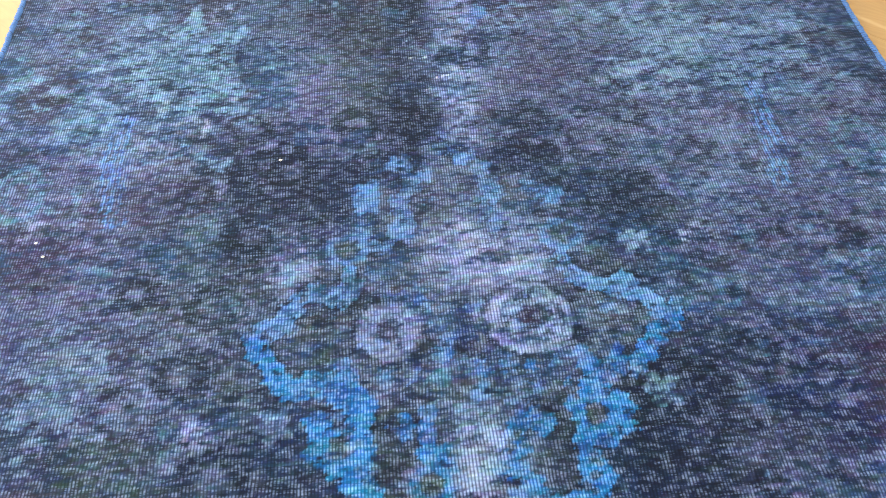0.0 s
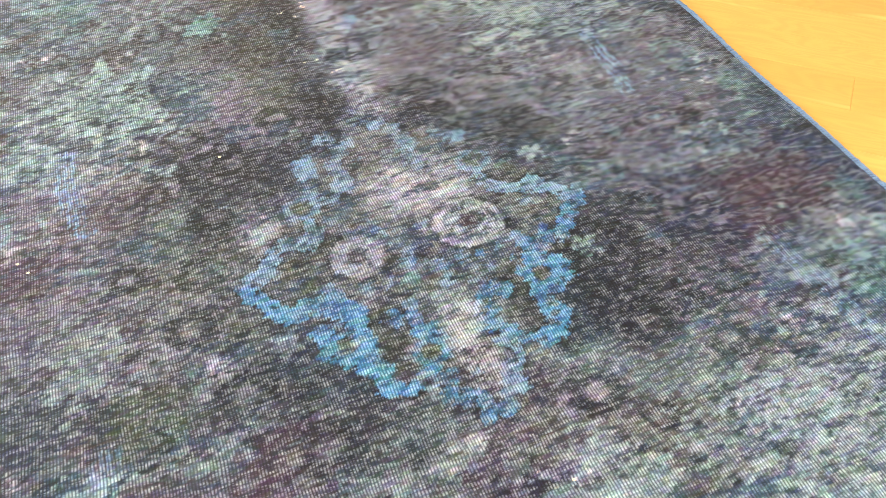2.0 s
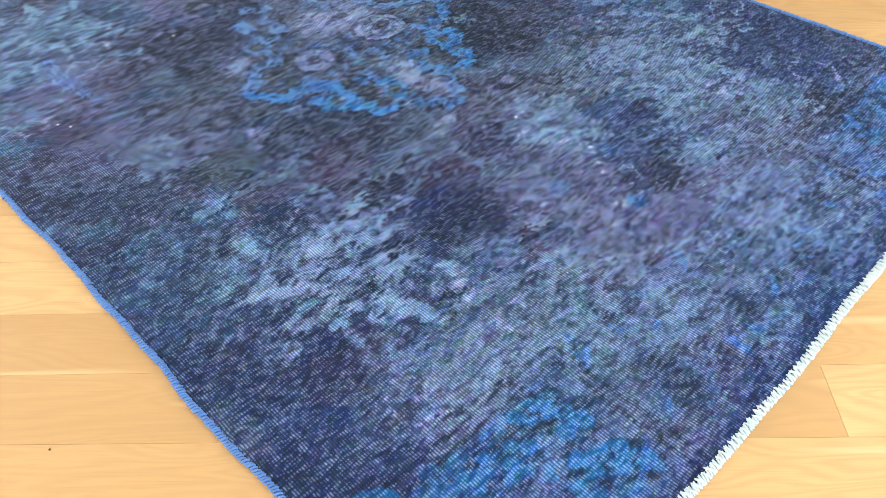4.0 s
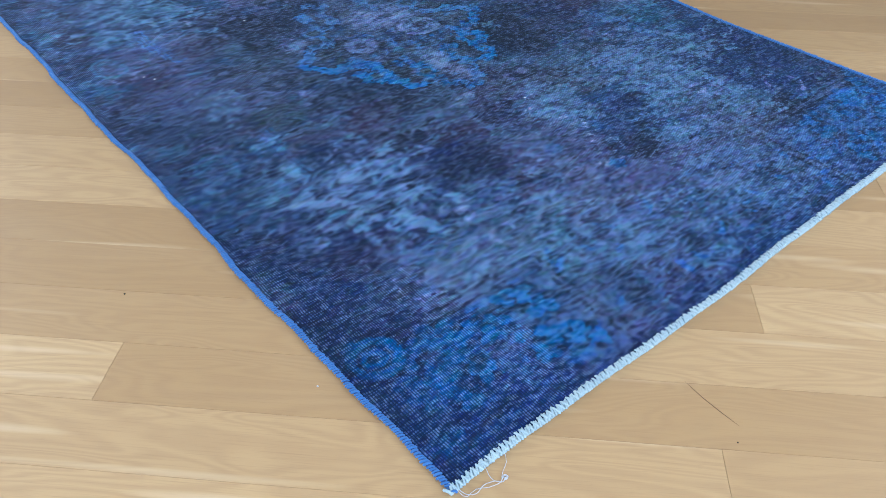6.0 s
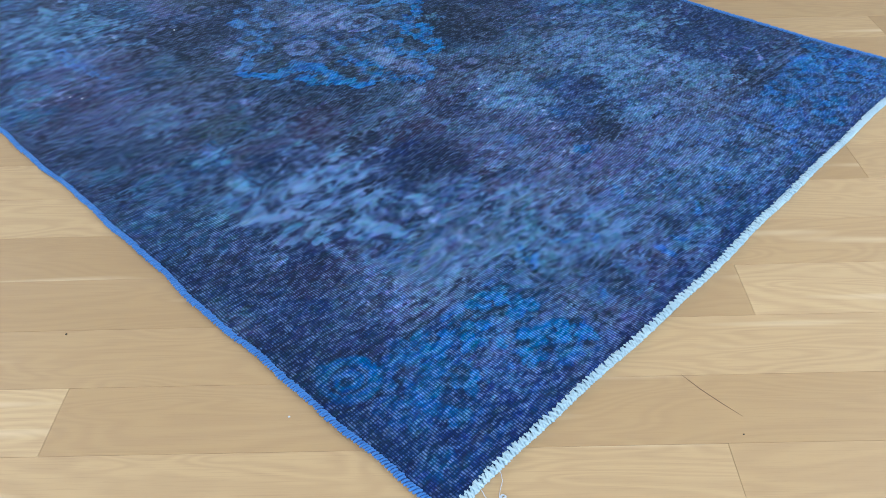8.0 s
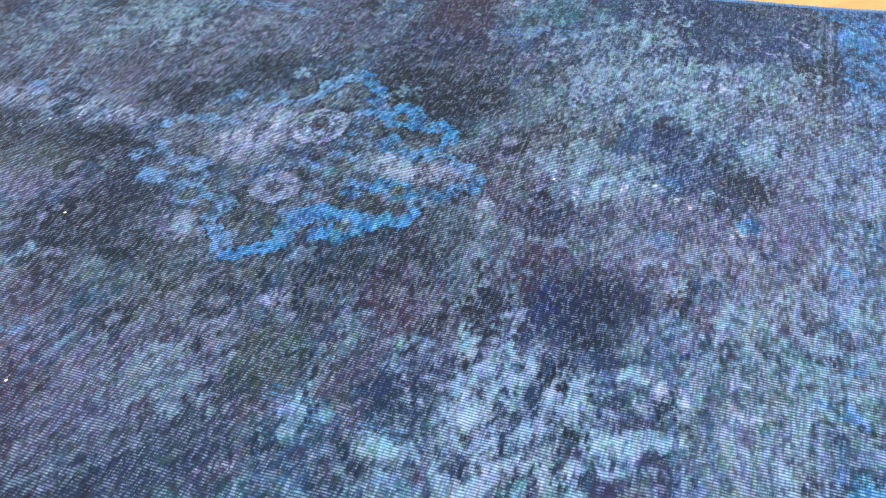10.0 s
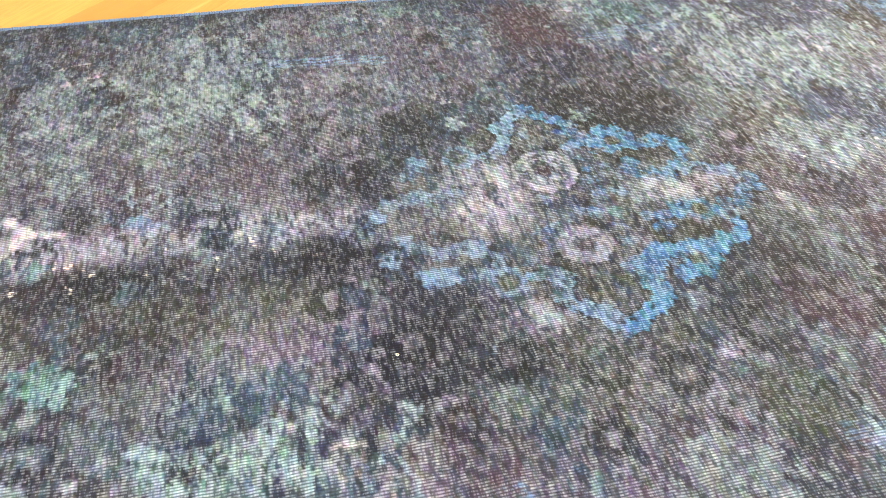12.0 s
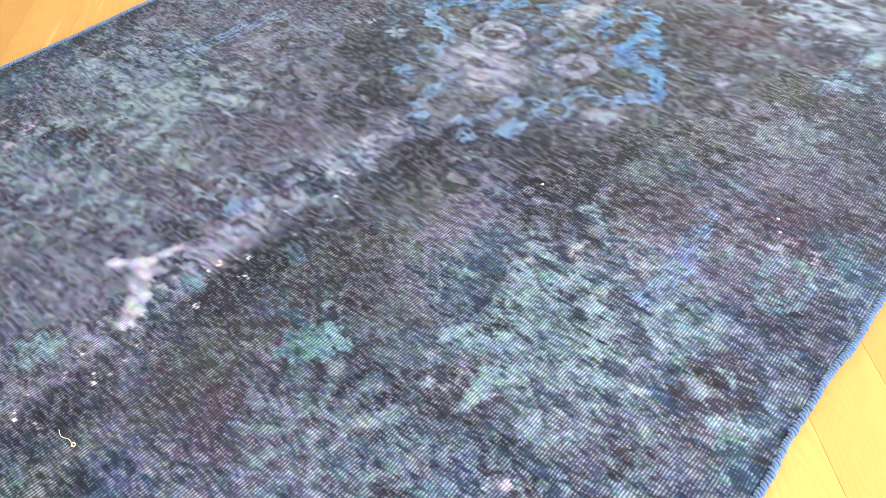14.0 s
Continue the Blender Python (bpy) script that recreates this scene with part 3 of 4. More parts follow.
    for su, sv, k in ((-1, -1, 1.0), (1, -1, 0.95), (-1, 1, 1.0), (1, 1, 1.0)):
        qu, qv = u * su, v * sv
        fade = k * smooth(0.6 * brush + 0.6 * crumb + 0.8, -0.2, 0.5)
        pale = MIST if sv < 0 else (0.070, 0.154, 0.300)
        lay(NAVY, 0.45 * petals(qu, qv, 0.71, 0.85, 0.25, 9, 10.0, 0.75))
        spray = petals(qu, qv, 0.71, 0.85, 0.19, 7, 10.0, 0.55)
        lay(pale, 0.70 * spray * fade * rough_b)
        rub(0.15 * k * spray)
        leaf = random.Random(7 + 3 * su + sv)
        for n in range(30):
            w, far = radians(leaf.uniform(0, 360)), leaf.uniform(0.06, 0.33)
            lay((0.110, 0.195, 0.380), 0.42 * spot(qu, qv, 0.71 + far * math.cos(w), 0.85 + far * math.sin(w), leaf.uniform(0.018, 0.06), leaf.uniform(0.008, 0.022), math.degrees(w) + leaf.uniform(-70, 70), 0.25) * fade * rough_a)
        for pu, pv, ru, rv, turn in ((0.55, 0.79, 0.09, 0.022, 20), (0.87, 0.93, 0.09, 0.024, -15), (0.69, 1.09, 0.022, 0.08, 10), (0.58, 1.00, 0.08, 0.020, -40), (0.90, 0.76, 0.07, 0.022, 30), (0.55, 0.70, 0.08, 0.022, 30)):
            lay(MIST, 0.75 * spot(qu, qv, pu, pv, ru, rv, turn, 0.2) * fade * rough_a)
        lay(NAVY, 0.65 * ring(qu, qv, 0.71, 0.85, 0.07, 0.012))
        lay(NAVY, 0.6 * spot(qu, qv, 0.71, 0.85, 0.018, 0.018))
        lay(TEAL, 0.8 * petals(qu, qv, 0.94, 0.67, 0.065, 6) * fade)
        blade = stroke(qu, qv, ((0.83, 0.68), (0.82, 0.56), (0.815, 0.46), (0.79, 0.35)), 0.030) * smooth(np.sin(qu * 330.0) + 0.8 * brush, -0.7, 0.7)
        lay((0.050, 0.150, 0.430), (0.85 if sv > 0 else 0.45) * blade * fade)
        lay((0.05, 0.15, 0.29), 0.55 * ring(qu, qv, 1.03, 0.45, 0.055, 0.008, 1.6) * fade)
        lay(AQUA, 0.45 * ring(qu, qv, 1.03, 0.45, 0.032, 0.006, 1.6) * fade)
        lay(MIST, 0.7 * stroke(qu, qv, ((0.91, 0.80), (0.86, 0.71), (0.83, 0.66)), 0.011) * fade)
        lay(MIST, 0.85 * stroke(qu, qv, ((0.542, 1.07), (0.537, 1.04), (0.549, 0.995), (0.574, 0.958)), 0.010, 0.004) * fade)
        lay(NAVY, 0.6 * stroke(qu, qv, ((0.57, 1.07), (0.562, 1.04), (0.574, 0.995), (0.60, 0.965)), 0.009, 0.004) * fade)
        lay(MIST, 0.5 * petals(qu, qv, 0.42, 1.03, 0.08, 5) * fade)
        lay(MIST, 0.45 * petals(qu, qv, 0.32, 1.25, 0.07, 6) * fade)
        lay(BLUE, 0.75 * k * petals(qu, qv, 0.112, 1.04, 0.036, 5))
        lay(AQUA, 0.4 * petals(qu, qv, 1.10, 0.27, 0.06, 5) * fade)
    # the spray that kept most of its leaves, nearest the fringed corner
    for cu, cv, ru, rv, turn in ((-0.725, -0.722, 0.050, 0.024, 60), (-0.567, -0.774, 0.060, 0.026, -30), (-0.638, -0.738, 0.050, 0.024, -20), (-0.742, -1.039, 0.050, 0.040, 20), (-0.850, -0.586, 0.060, 0.030, 80),
                                 (-0.830, -0.802, 0.105, 0.024, -6), (-0.646, -0.925, 0.022, 0.055, 0), (-0.690, -0.790, 0.110, 0.022, -26), (-0.790, -0.960, 0.020, 0.050, 20), (-0.920, -0.785, 0.060, 0.018, -5)):
        lay((0.115, 0.205, 0.390), 0.60 * spot(u, v, cu, cv, ru, rv, turn, 0.2) * rough_a)
    for cu, cv, r in ((-0.866, -0.892, 0.040), (-0.845, -0.976, 0.040), (-0.998, -0.692, 0.050), (-0.351, 1.216, 0.062), (0.001, 1.294, 0.040), (0.098, 1.633, 0.06)):
        lay(INK, 0.45 * petals(u, v, cu, cv, r * 1.3, 6, 400 * cu, 0.7))
        lay((0.060, 0.160, 0.290), 0.8 * petals(u, v, cu, cv, r, 6, 400 * cu, 0.55) * rough_a)
    # worn leaves of the far corner, pale green-blue
    for cu, cv, ru, rv, turn in ((0.572, 1.350, 0.075, 0.024, 80), (0.512, 1.216, 0.035, 0.022, 20), (0.810, 1.160, 0.060, 0.018, 60), (0.605, 0.676, 0.045, 0.025, 70), (0.498, 0.766, 0.045, 0.030, 0),
                                 (0.694, 1.037, 0.050, 0.020, 20), (-0.597, 0.861, 0.050, 0.020, 8), (-0.612, 0.781, 0.045, 0.022, -20), (-0.828, 0.835, 0.045, 0.024, 10), (-0.702, 1.045, 0.06, 0.03, 0),
                                 (0.731, 0.875, 0.06, 0.04, 30), (0.634, 0.749, 0.045, 0.022, 0), (0.518, 0.784, 0.04, 0.03, 30), (0.877, 0.775, 0.055, 0.020, 0), (-1.117, 0.861, 0.06, 0.03, 30), (0.937, 0.908, 0.035, 0.025, 0),
                                 (-0.592, 0.808, 0.020, 0.055, 10), (-0.646, 0.752, 0.018, 0.050, -20), (-0.733, 0.755, 0.018, 0.055, 20), (-0.797, 0.865, 0.018, 0.055, 40), (-0.734, 0.658, 0.018, 0.045, -10)):
        lay((0.115, 0.200, 0.360), 0.70 * spot(u, v, cu, cv, ru, rv, turn, 0.2) * rough_a)
    for cu, cv in ((0.135, 1.071), (-0.097, 1.081), (-0.118, 1.086)):
        lay((0.04, 0.15, 0.38), 0.8 * petals(u, v, cu, cv, 0.032, 5, 40, 0.6))
    blots(PLUM, 0.6, ((-0.698, -0.486, 0.12, 0.06), (-0.949, -1.116, 0.09, 0.06), (-0.205, 1.490, 0.13, 0.07), (-0.186, 1.001, 0.09, 0.10), (-0.370, 1.043, 0.10, 0.06), (-0.668, 0.377, 0.08, 0.06)))
    blots(MIDNIGHT, 0.6, ((-0.374, -0.913, 0.07, 0.10), (-0.430, -0.826, 0.06, 0.06), (0.123, -1.069, 0.07, 0.05), (0.292, -0.991, 0.08, 0.05), (-1.146, -0.834, 0.04, 0.06), (-1.164, -1.198, 0.04, 0.05)))

    # turquoise blooms in the corners and near-black passages round the medallion
    blots((0.076, 0.152, 0.305), 0.45, ((-0.72, 0.90, 0.13, 0.11), (0.76, 0.84, 0.14, 0.10), (-0.90, 0.70, 0.07, 0.06), (0.64, -0.80, 0.12, 0.10), (0.64, -1.25, 0.09, 0.08)))
    blots(INK, 0.62, ((0.40, 0.31, 0.10, 0.09), (0.43, -0.24, 0.11, 0.10), (-0.27, 0.43, 0.08, 0.07), (-0.48, 0.24, 0.07, 0.07), (0.62, -0.28, 0.10, 0.06), (-0.28, -0.52, 0.08, 0.06), (-0.36, -0.95, 0.11, 0.08), (0.35, -0.44, 0.08, 0.07)))

    # fold line up the middle: pale on one side, dark and speckled on the other
    up = smooth(v, 0.45, 0.62) * (1 - smooth(v, 1.35, 1.75))
    lay((0.145, 0.195, 0.420), 0.72 * up * (1 - smooth(np.abs(u - 0.045 - 0.04 * mid - 0.02 * clumps), 0.02, 0.10)) * smooth(brush + 0.8 * clumps + 0.4 * crumb, -0.7, 0.4))
    lay(INK, 0.8 * smooth(v, 0.5, 0.65) * (1 - smooth(np.abs(u + 0.075), 0.03, 0.09)) * smooth(ragged, -0.6, 0.3))
    lay(OLIVE, 0.5 * smooth(v, 0.55, 0.7) * (1 - smooth(np.abs(u + 0.20), 0.03, 0.11)) * smooth(ragged, -0.6, 0.3))
    knots = smooth(crumb, 0.70, 0.88) * (1 - smooth(np.abs(u + 0.02), 0.04, 0.08))
    lay((0.42, 0.48, 0.68), 0.65 * knots * smooth(v, 0.55, 0.75))
    down = smooth(-v, 0.6, 0.75) * (1 - smooth(-v, 1.15, 1.3))
    lay((0.34, 0.40, 0.62), 0.55 * smooth(crumb, 0.66, 0.88) * down * (1 - smooth(np.abs(u - 0.04 * mid), 0.06, 0.14)))
    lay(MAUVE, 0.6 * spot(u, v, -0.08, -1.02, 0.13, 0.16) * down)
    lay(BLUE, 0.7 * petals(u, v, -0.018, -1.235, 0.035, 5))
    # forked pale stain
    fork = stroke(u, v, ((0.021, 1.456), (0.081, 1.391), (0.155, 1.339)), 0.022, 0.010) + stroke(u, v, ((0.150, 1.345), (0.205, 1.385)), 0.013, 0.008) + stroke(u, v, ((0.150, 1.345), (0.130, 1.255)), 0.014, 0.008)
    lay((0.26, 0.33, 0.62), 0.85 * fork, 0.8)
    lay(AQUA, 0.8 * petals(u, v, 0.015, 1.30, 0.04, 4) + 0.7 * petals(u, v, -0.32, 1.256, 0.06, 6))

    # medallion
    diamond = au / 0.44 + av / 0.545
    inside = 1 - smooth(diamond + 0.10 * np.sin(9 * np.arctan2(av, au) + 1.0), 0.93, 1.0)
    lay(SAND, 0.62 * inside * smooth(brush + 0.5 * clumps, -0.8, 0.5))
    lay(INK, 0.6 * inside * smooth(clumps + 0.5 * crumb + 0.3 * brush, -0.15, 0.5))
    lay((0.15, 0.20, 0.44), 0.65 * spot(u, v, 0.06, 0.19, 0.15, 0.11) * smooth(ragged, -0.7, 0.2))
    lay(MIST, 0.7 * spot(u, v, 0.01, -0.27, 0.09, 0.10) * smooth(ragged, -0.7, 0.3))
    wear += 0.04 * inside
    # stepped blue scrollwork round its rim, each side worn in its own way
    thick = 0.0150 + 0.010 * clumps + 0.009 * crumb + 0.004 * brush
    SKY = (0.045, 0.140, 0.375)
    scrolls = (
        (SKY, 0.55, ((-0.110, 0.489), (-0.094, 0.399), (-0.128, 0.335), (-0.110, 0.276), (-0.143, 0.229), (-0.187, 0.212))),
        (SKY, 0.75, ((-0.246, 0.145), (-0.252, 0.082), (-0.303, 0.082), (-0.340, 0.106), (-0.364, 0.066), (-0.394, 0.018), (-0.440, -0.010))),
        (BLUE, 1.0, ((-0.440, -0.010), (-0.404, -0.074), (-0.392, -0.115), (-0.357, -0.137), (-0.338, -0.112), (-0.309, -0.095), (-0.261, -0.107), (-0.245, -0.131), (-0.257, -0.172), (-0.210, -0.215))),
        (BLUE, 1.0, ((-0.304, -0.196), (-0.312, -0.236), (-0.292, -0.284), (-0.249, -0.312), (-0.221, -0.291), (-0.231, -0.256))),
        (BLUE, 0.95, ((-0.235, -0.318), (-0.217, -0.358), (-0.215, -0.405), (-0.165, -0.426))),
        (BLUE, 0.90, ((-0.098, -0.453), (-0.066, -0.485), (-0.054, -0.517), (-0.023, -0.545), (0.000, -0.530))),
        (BLUE, 0.85, ((-0.167, -0.231), (-0.127, -0.226), (-0.100, -0.248), (-0.090, -0.294), (-0.060, -0.324), (-0.062, -0.366))),
        (BLUE, 0.85, ((0.131, -0.241), (0.097, -0.231), (0.058, -0.276), (0.034, -0.311), (0.052, -0.339))),
        (SKY, 1.0, ((0.444, -0.010), (0.410, 0.001), (0.386, 0.035), (0.353, 0.088), (0.311, 0.069), (0.255, 0.083), (0.242, 0.136), (0.222, 0.159))),
        (BLUE, 1.0, ((0.444, -0.015), (0.379, -0.066), (0.349, -0.118), (0.287, -0.116), (0.243, -0.148), (0.238, -0.191))),
        (BLUE, 1.0, ((0.282, -0.202), (0.283, -0.246), (0.254, -0.285), (0.217, -0.269))),
        (BLUE, 0.90, ((0.200, -0.292), (0.196, -0.335), (0.207, -0.365), (0.178, -0.405), (0.131, -0.403))),
        (SKY, 0.90, ((0.076, -0.380), (0.077, -0.431), (0.044, -0.484), (0.018, -0.501), (-0.004, -0.549))),
        (SKY, 0.50, ((-0.020, 0.530), (0.037, 0.495), (0.074, 0.449), (0.099, 0.371), (0.070, 0.271), (0.092, 0.251))),
    )
    gaps = smooth(0.8 * brush + 0.6 * crumb + 0.6 * clumps + 0.75, -0.25, 0.25)
    for tone, k, path in scrolls:
        lay(INK, 0.75 * stroke(u, v, path, thick + 0.011, 0.003), 0.7)
    for tone, k, path in scrolls:
        lay(tone, k * stroke(u, v, path, thick, 0.003) * gaps, 0.7)
    # leafy lobes and dark eyes along the scrolls
    dice = random.Random(91)
    for tone, k, path in scrolls:
        for (ax, ay), (bx, by) in zip(path, path[1:]):
            for n in range(2):
                q, off, r = dice.random(), dice.choice((-1, 1)) * dice.uniform(0.012, 0.024), dice.uniform(0.011, 0.021)
                far = math.hypot(bx - ax, by - ay) + 1e-6
                cu, cv = ax + q * (bx - ax) - off * (by - ay) / far, ay + q * (by - ay) + off * (bx - ax) / far
                lay(tone, k * petals(u, v, cu, cv, r, dice.choice((3, 4, 5)), dice.uniform(0, 360), 0.55))
            if dice.random() < 0.7:
                lay(INK, 0.8 * spot(u, v, (ax + bx) / 2 + dice.uniform(-0.01, 0.01), (ay + by) / 2 + dice.uniform(-0.01, 0.01), dice.uniform(0.005, 0.010), dice.uniform(0.006, 0.012), dice.uniform(0, 90), 0.2))
    for cu, cv, r in ((-0.202, 0.392, 0.036), (-0.199, 0.345, 0.032), (0.226, 0.344, 0.038), (0.187, 0.378, 0.026), (-0.228, -0.361, 0.028), (-0.114, -0.392, 0.028),
                      (0.091, -0.355, 0.024), (0.113, -0.389, 0.022), (-0.081, -0.426, 0.024), (0.191, -0.219, 0.024), (-0.280, -0.135, 0.034), (0.270, -0.130, 0.032),
                      (0.250, -0.160, 0.026), (-0.136, 0.470, 0.030), (0.090, 0.350, 0.034), (0.035, 0.480, 0.026), (-0.060, 0.420, 0.026), (-0.230, -0.170, 0.026)):
        lay(BLUE if cv < 0.1 else SKY, 0.9 * petals(u, v, cu, cv, r, 4, 700 * cu, 0.6) * gaps)
    for cu, cv, r, k in ((-0.250, 0.215, 0.042, 0.75), (-0.261, -0.266, 0.040, 1.0), (0.239, 0.216, 0.044, 0.85), (0.231, -0.234, 0.038, 1.0), (-0.096, -0.346, 0.030, 0.6)):
        lay(BLUE if cv < 0.1 else SKY, k * ring(u, v, cu, cv, r, 0.010, 0.9) * gaps, 0.7)
        lay(OLIVE, 0.85 * spot(u, v, cu, cv, r * 0.62, r * 0.55))
        lay(SAND, 0.55 * ring(u, v, cu, cv, r * 0.35, 0.005))
    for cu, cv in ((-0.283, -0.135), (-0.262, -0.150), (0.262, -0.150), (0.236, -0.290), (-0.335, -0.130), (0.300, -0.090), (0.300, -0.130)):
        lay(DEEP, 0.8 * spot(u, v, cu, cv, 0.012, 0.016))
    # double guard lines that fold round the rosettes
    for su in (-1, 1):
        for off in (0.0, 0.024):
            lay(NAVY, 0.6 * stroke(u * su, v, ((0.275, -0.070 - off), (0.235, -0.125 - off), (0.150, -0.128 - off), (0.120, -0.170 - off), (0.055, -0.175 - off), (0.045, -0.230)), 0.0055, 0.003))
            lay(NAVY, 0.4 * stroke(u * su, v, ((0.265, 0.070 + off), (0.215, 0.110 + off), (0.150, 0.120 + off)), 0.005, 0.003))
    # pale worn strip that runs down to its lower tip, and lilac bloom over the large rosette
    lay(PALE, 0.5 * stroke(u, v, ((0.017, -0.270), (-0.020, -0.340), (-0.005, -0.480)), 0.040, 0.02) * smooth(brush + crumb, -0.7, 0.2))
    rub(0.30 * stroke(u, v, ((0.017, -0.270), (-0.012, -0.340), (-0.005, -0.480)), 0.045, 0.02))
    lay((0.190, 0.215, 0.430), 0.65 * stroke(u, v, ((0.010, 0.250), (0.042, 0.187), (0.073, 0.120), (0.150, 0.130)), 0.034, 0.02) * smooth(brush + crumb, -0.9, 0.2))
    for cu, cv, su in ((0.40, 0.185, 1), (0.365, -0.190, 1), (-0.395, -0.205, 1), (-0.365, 0.170, 1)):
        lay(MIST, 0.75 * petals(u, v, cu, cv, 0.042, 5, 300 * cu) * gaps)
    # loose blue leaves in and round the medallion's edge
    leaf = random.Random(77)
    for n in range(230):
        w, far = leaf.uniform(0, 2 * math.pi), leaf.uniform(0.12, 1.14)
        span = far / (abs(math.cos(w)) / 0.42 + abs(math.sin(w)) / 0.53)
        cu, cv = span * math.cos(w), span * math.sin(w)
        k = leaf.uniform(0.35, 0.85) * (1.0 if cv < 0.05 else 0.55)
        tone = leaf.choice((BLUE, SKY, SKY, MIST, MAUVE, SAND, INK, INK, OLIVE)) if cv < 0.1 else leaf.choice((SKY, SKY, SKY, MIST, MAUVE, SAND, INK, INK))
        lay(tone, k * petals(u, v, cu, cv, leaf.uniform(0.014, 0.034), leaf.choice((2, 3, 4)), leaf.uniform(0, 360), 0.35) * smooth(brush + crumb, -0.8, 0.1))
    blots(PALE, 0.12, ((0.02, 0.30, 0.16, 0.12), (0.10, 0.16, 0.12, 0.08)))
    blots(INK, 0.55, ((0.36, 0.34, 0.10, 0.07), (-0.38, 0.36, 0.09, 0.08), (0.52, -0.16, 0.10, 0.09), (-0.44, -0.30, 0.10, 0.07), (0.20, 0.60, 0.10, 0.06), (-0.10, 0.62, 0.05, 0.08), (-0.14, -0.52, 0.08, 0.06)))
    # pair of rosettes, the larger one paler
    for cu, cv, r, k in ((-0.166, -0.012, 0.060, 0.42), (0.131, -0.003, 0.078, 0.72)):
        lay(INK, 0.6 * ring(u, v, cu, cv, r + 0.020, 0.007))
        lay((0.165, 0.215, 0.440), k * ring(u, v, cu, cv, r, 0.011))
        lay(SLATE, 0.6 * ring(u, v, cu, cv, r - 0.014, 0.004))
        lay((0.165, 0.215, 0.440), 0.95 * k * ring(u, v, cu, cv, r * 0.62, 0.013) * smooth(brush + crumb, -1.0, 0.1))
        rub(0.14 * k * spot(u, v, cu, cv, r, r))
        lay(PLUM, 0.95 * spot(u, v, cu, cv, r * 0.36, r * 0.30))
        lay(MAUVE, 0.7 * spot(u, v, cu + 0.006, cv, 0.010, 0.008))
    lay(MIDNIGHT, 0.8 * spot(u, v, -0.005, -0.01, 0.022, 0.05))
    lay(AQUA, 0.6 * spot(u, v, -0.07, -0.13, 0.03, 0.02, 30))

    # end borders: bright cartouches between dark guard lines
    edge = y + 0.0
    band = 1 - smooth(edge + 0.02 * clumps, 0.40, 0.47)
    lay(DEEP, 0.22 * band * smooth(clumps + 0.5 * brush, -0.6, 0.4))
    for su, inner, k in ((-1, 0.590, 0.75), (1, 0.490, 0.55)):
        qu = u * su
        field = smooth(qu - inner, 0.0, 0.012) * (1 - smooth(edge, 0.395, 0.407))
        lay(DEEP, 0.18 * field)
        lay(BLUE if su < 0 else (0.030, 0.125, 0.380), k * 0.62 * field * smooth(fbm(x, y, 0.10, 101, 4, 0.62) + 0.4 * brush + 0.3 * crumb, -0.02, 0.20) * smooth(edge, 0.05, 0.1))
        for off in (0.008, 0.040):
            lay(INK, 0.65 * stroke(qu, edge, ((1.25, 0.402 + off), (inner - off, 0.402 + off), (inner - off, 0.03)), 0.0065, 0.003), 0.75)
        lay(MAUVE, 0.5 * stroke(qu, edge, ((1.25, 0.426), (inner - 0.024, 0.426), (inner - 0.024, 0.03)), 0.007, 0.003))
        for cu, cv, r in ((0.736, 0.364, 0.034), (0.675, 0.285, 0.045), (0.725, 0.195, 0.040), (0.665, 0.150, 0.040), (0.783, 0.156, 0.036), (0.690, 0.353, 0.036), (0.860, 0.330, 0.034),
                          (0.915, 0.329, 0.034), (1.063, 0.356, 0.040), (1.143, 0.450, 0.036), (1.090, 0.405, 0.034), (0.803, 0.312, 0.034), (0.846, 0.284, 0.034), (0.640, 0.110, 0.030), (0.940, 0.210, 0.036), (1.02, 0.16, 0.03)):
            lay(INK, 0.6 * petals(qu, edge, cu, cv, r * 1.5, 5, 500 * cu, 0.6), 0.7)
            lay(BLUE, k * petals(qu, edge, cu, cv, r * 1.15, 3, 900 * cv, 0.4), 0.8)
    # fanned palmettes inside each end border
    for su, sv, k in ((-1, 1, 0.62), (-1, -1, 0.5), (1, 1, 0.4), (1, -1, 0.4)):
        qu, qv = u * su - 0.50, v * sv - 1.39
        lay(INK, 0.4 * k * petals(qu, qv, 0.0, 0.0, 0.20, 11, 0.0, 0.85))
        for n in range(11):
            w = 2 * math.pi * n / 11 + 0.2
            for far, ru, rv in ((0.150, 0.030, 0.026), (0.100, 0.020, 0.018), (0.070, 0.014, 0.012)):
                lay(MIST if n % 2 else TEAL, 0.75 * k * spot(qu, qv, far * math.cos(w), far * math.sin(w), ru, rv, math.degrees(w), 0.2))
        lay(MIST, 0.7 * k * ring(qu, qv, 0.0, 0.0, 0.048, 0.007))
        lay(MIST, 0.8 * k * spot(qu, qv, 0.0, 0.0, 0.016, 0.030))
    # dark rosettes between the two blue corners
    for cu, cv, r in ((-0.44, 0.16, 0.06), (-0.43, 0.245, 0.055), (0.30, 0.25, 0.06), (0.10, 0.16, 0.06), (-0.15, 0.2, 0.06)):
        lay(INK, 0.75 * petals(u, edge, cu, cv, r, 7, 90 * cu, 0.7) * smooth(ragged, -0.9, 0.2))
        lay(SLATE, 0.7 * ring(u, edge, cu, cv, r * 0.6, 0.008))
    leaf = random.Random(41)
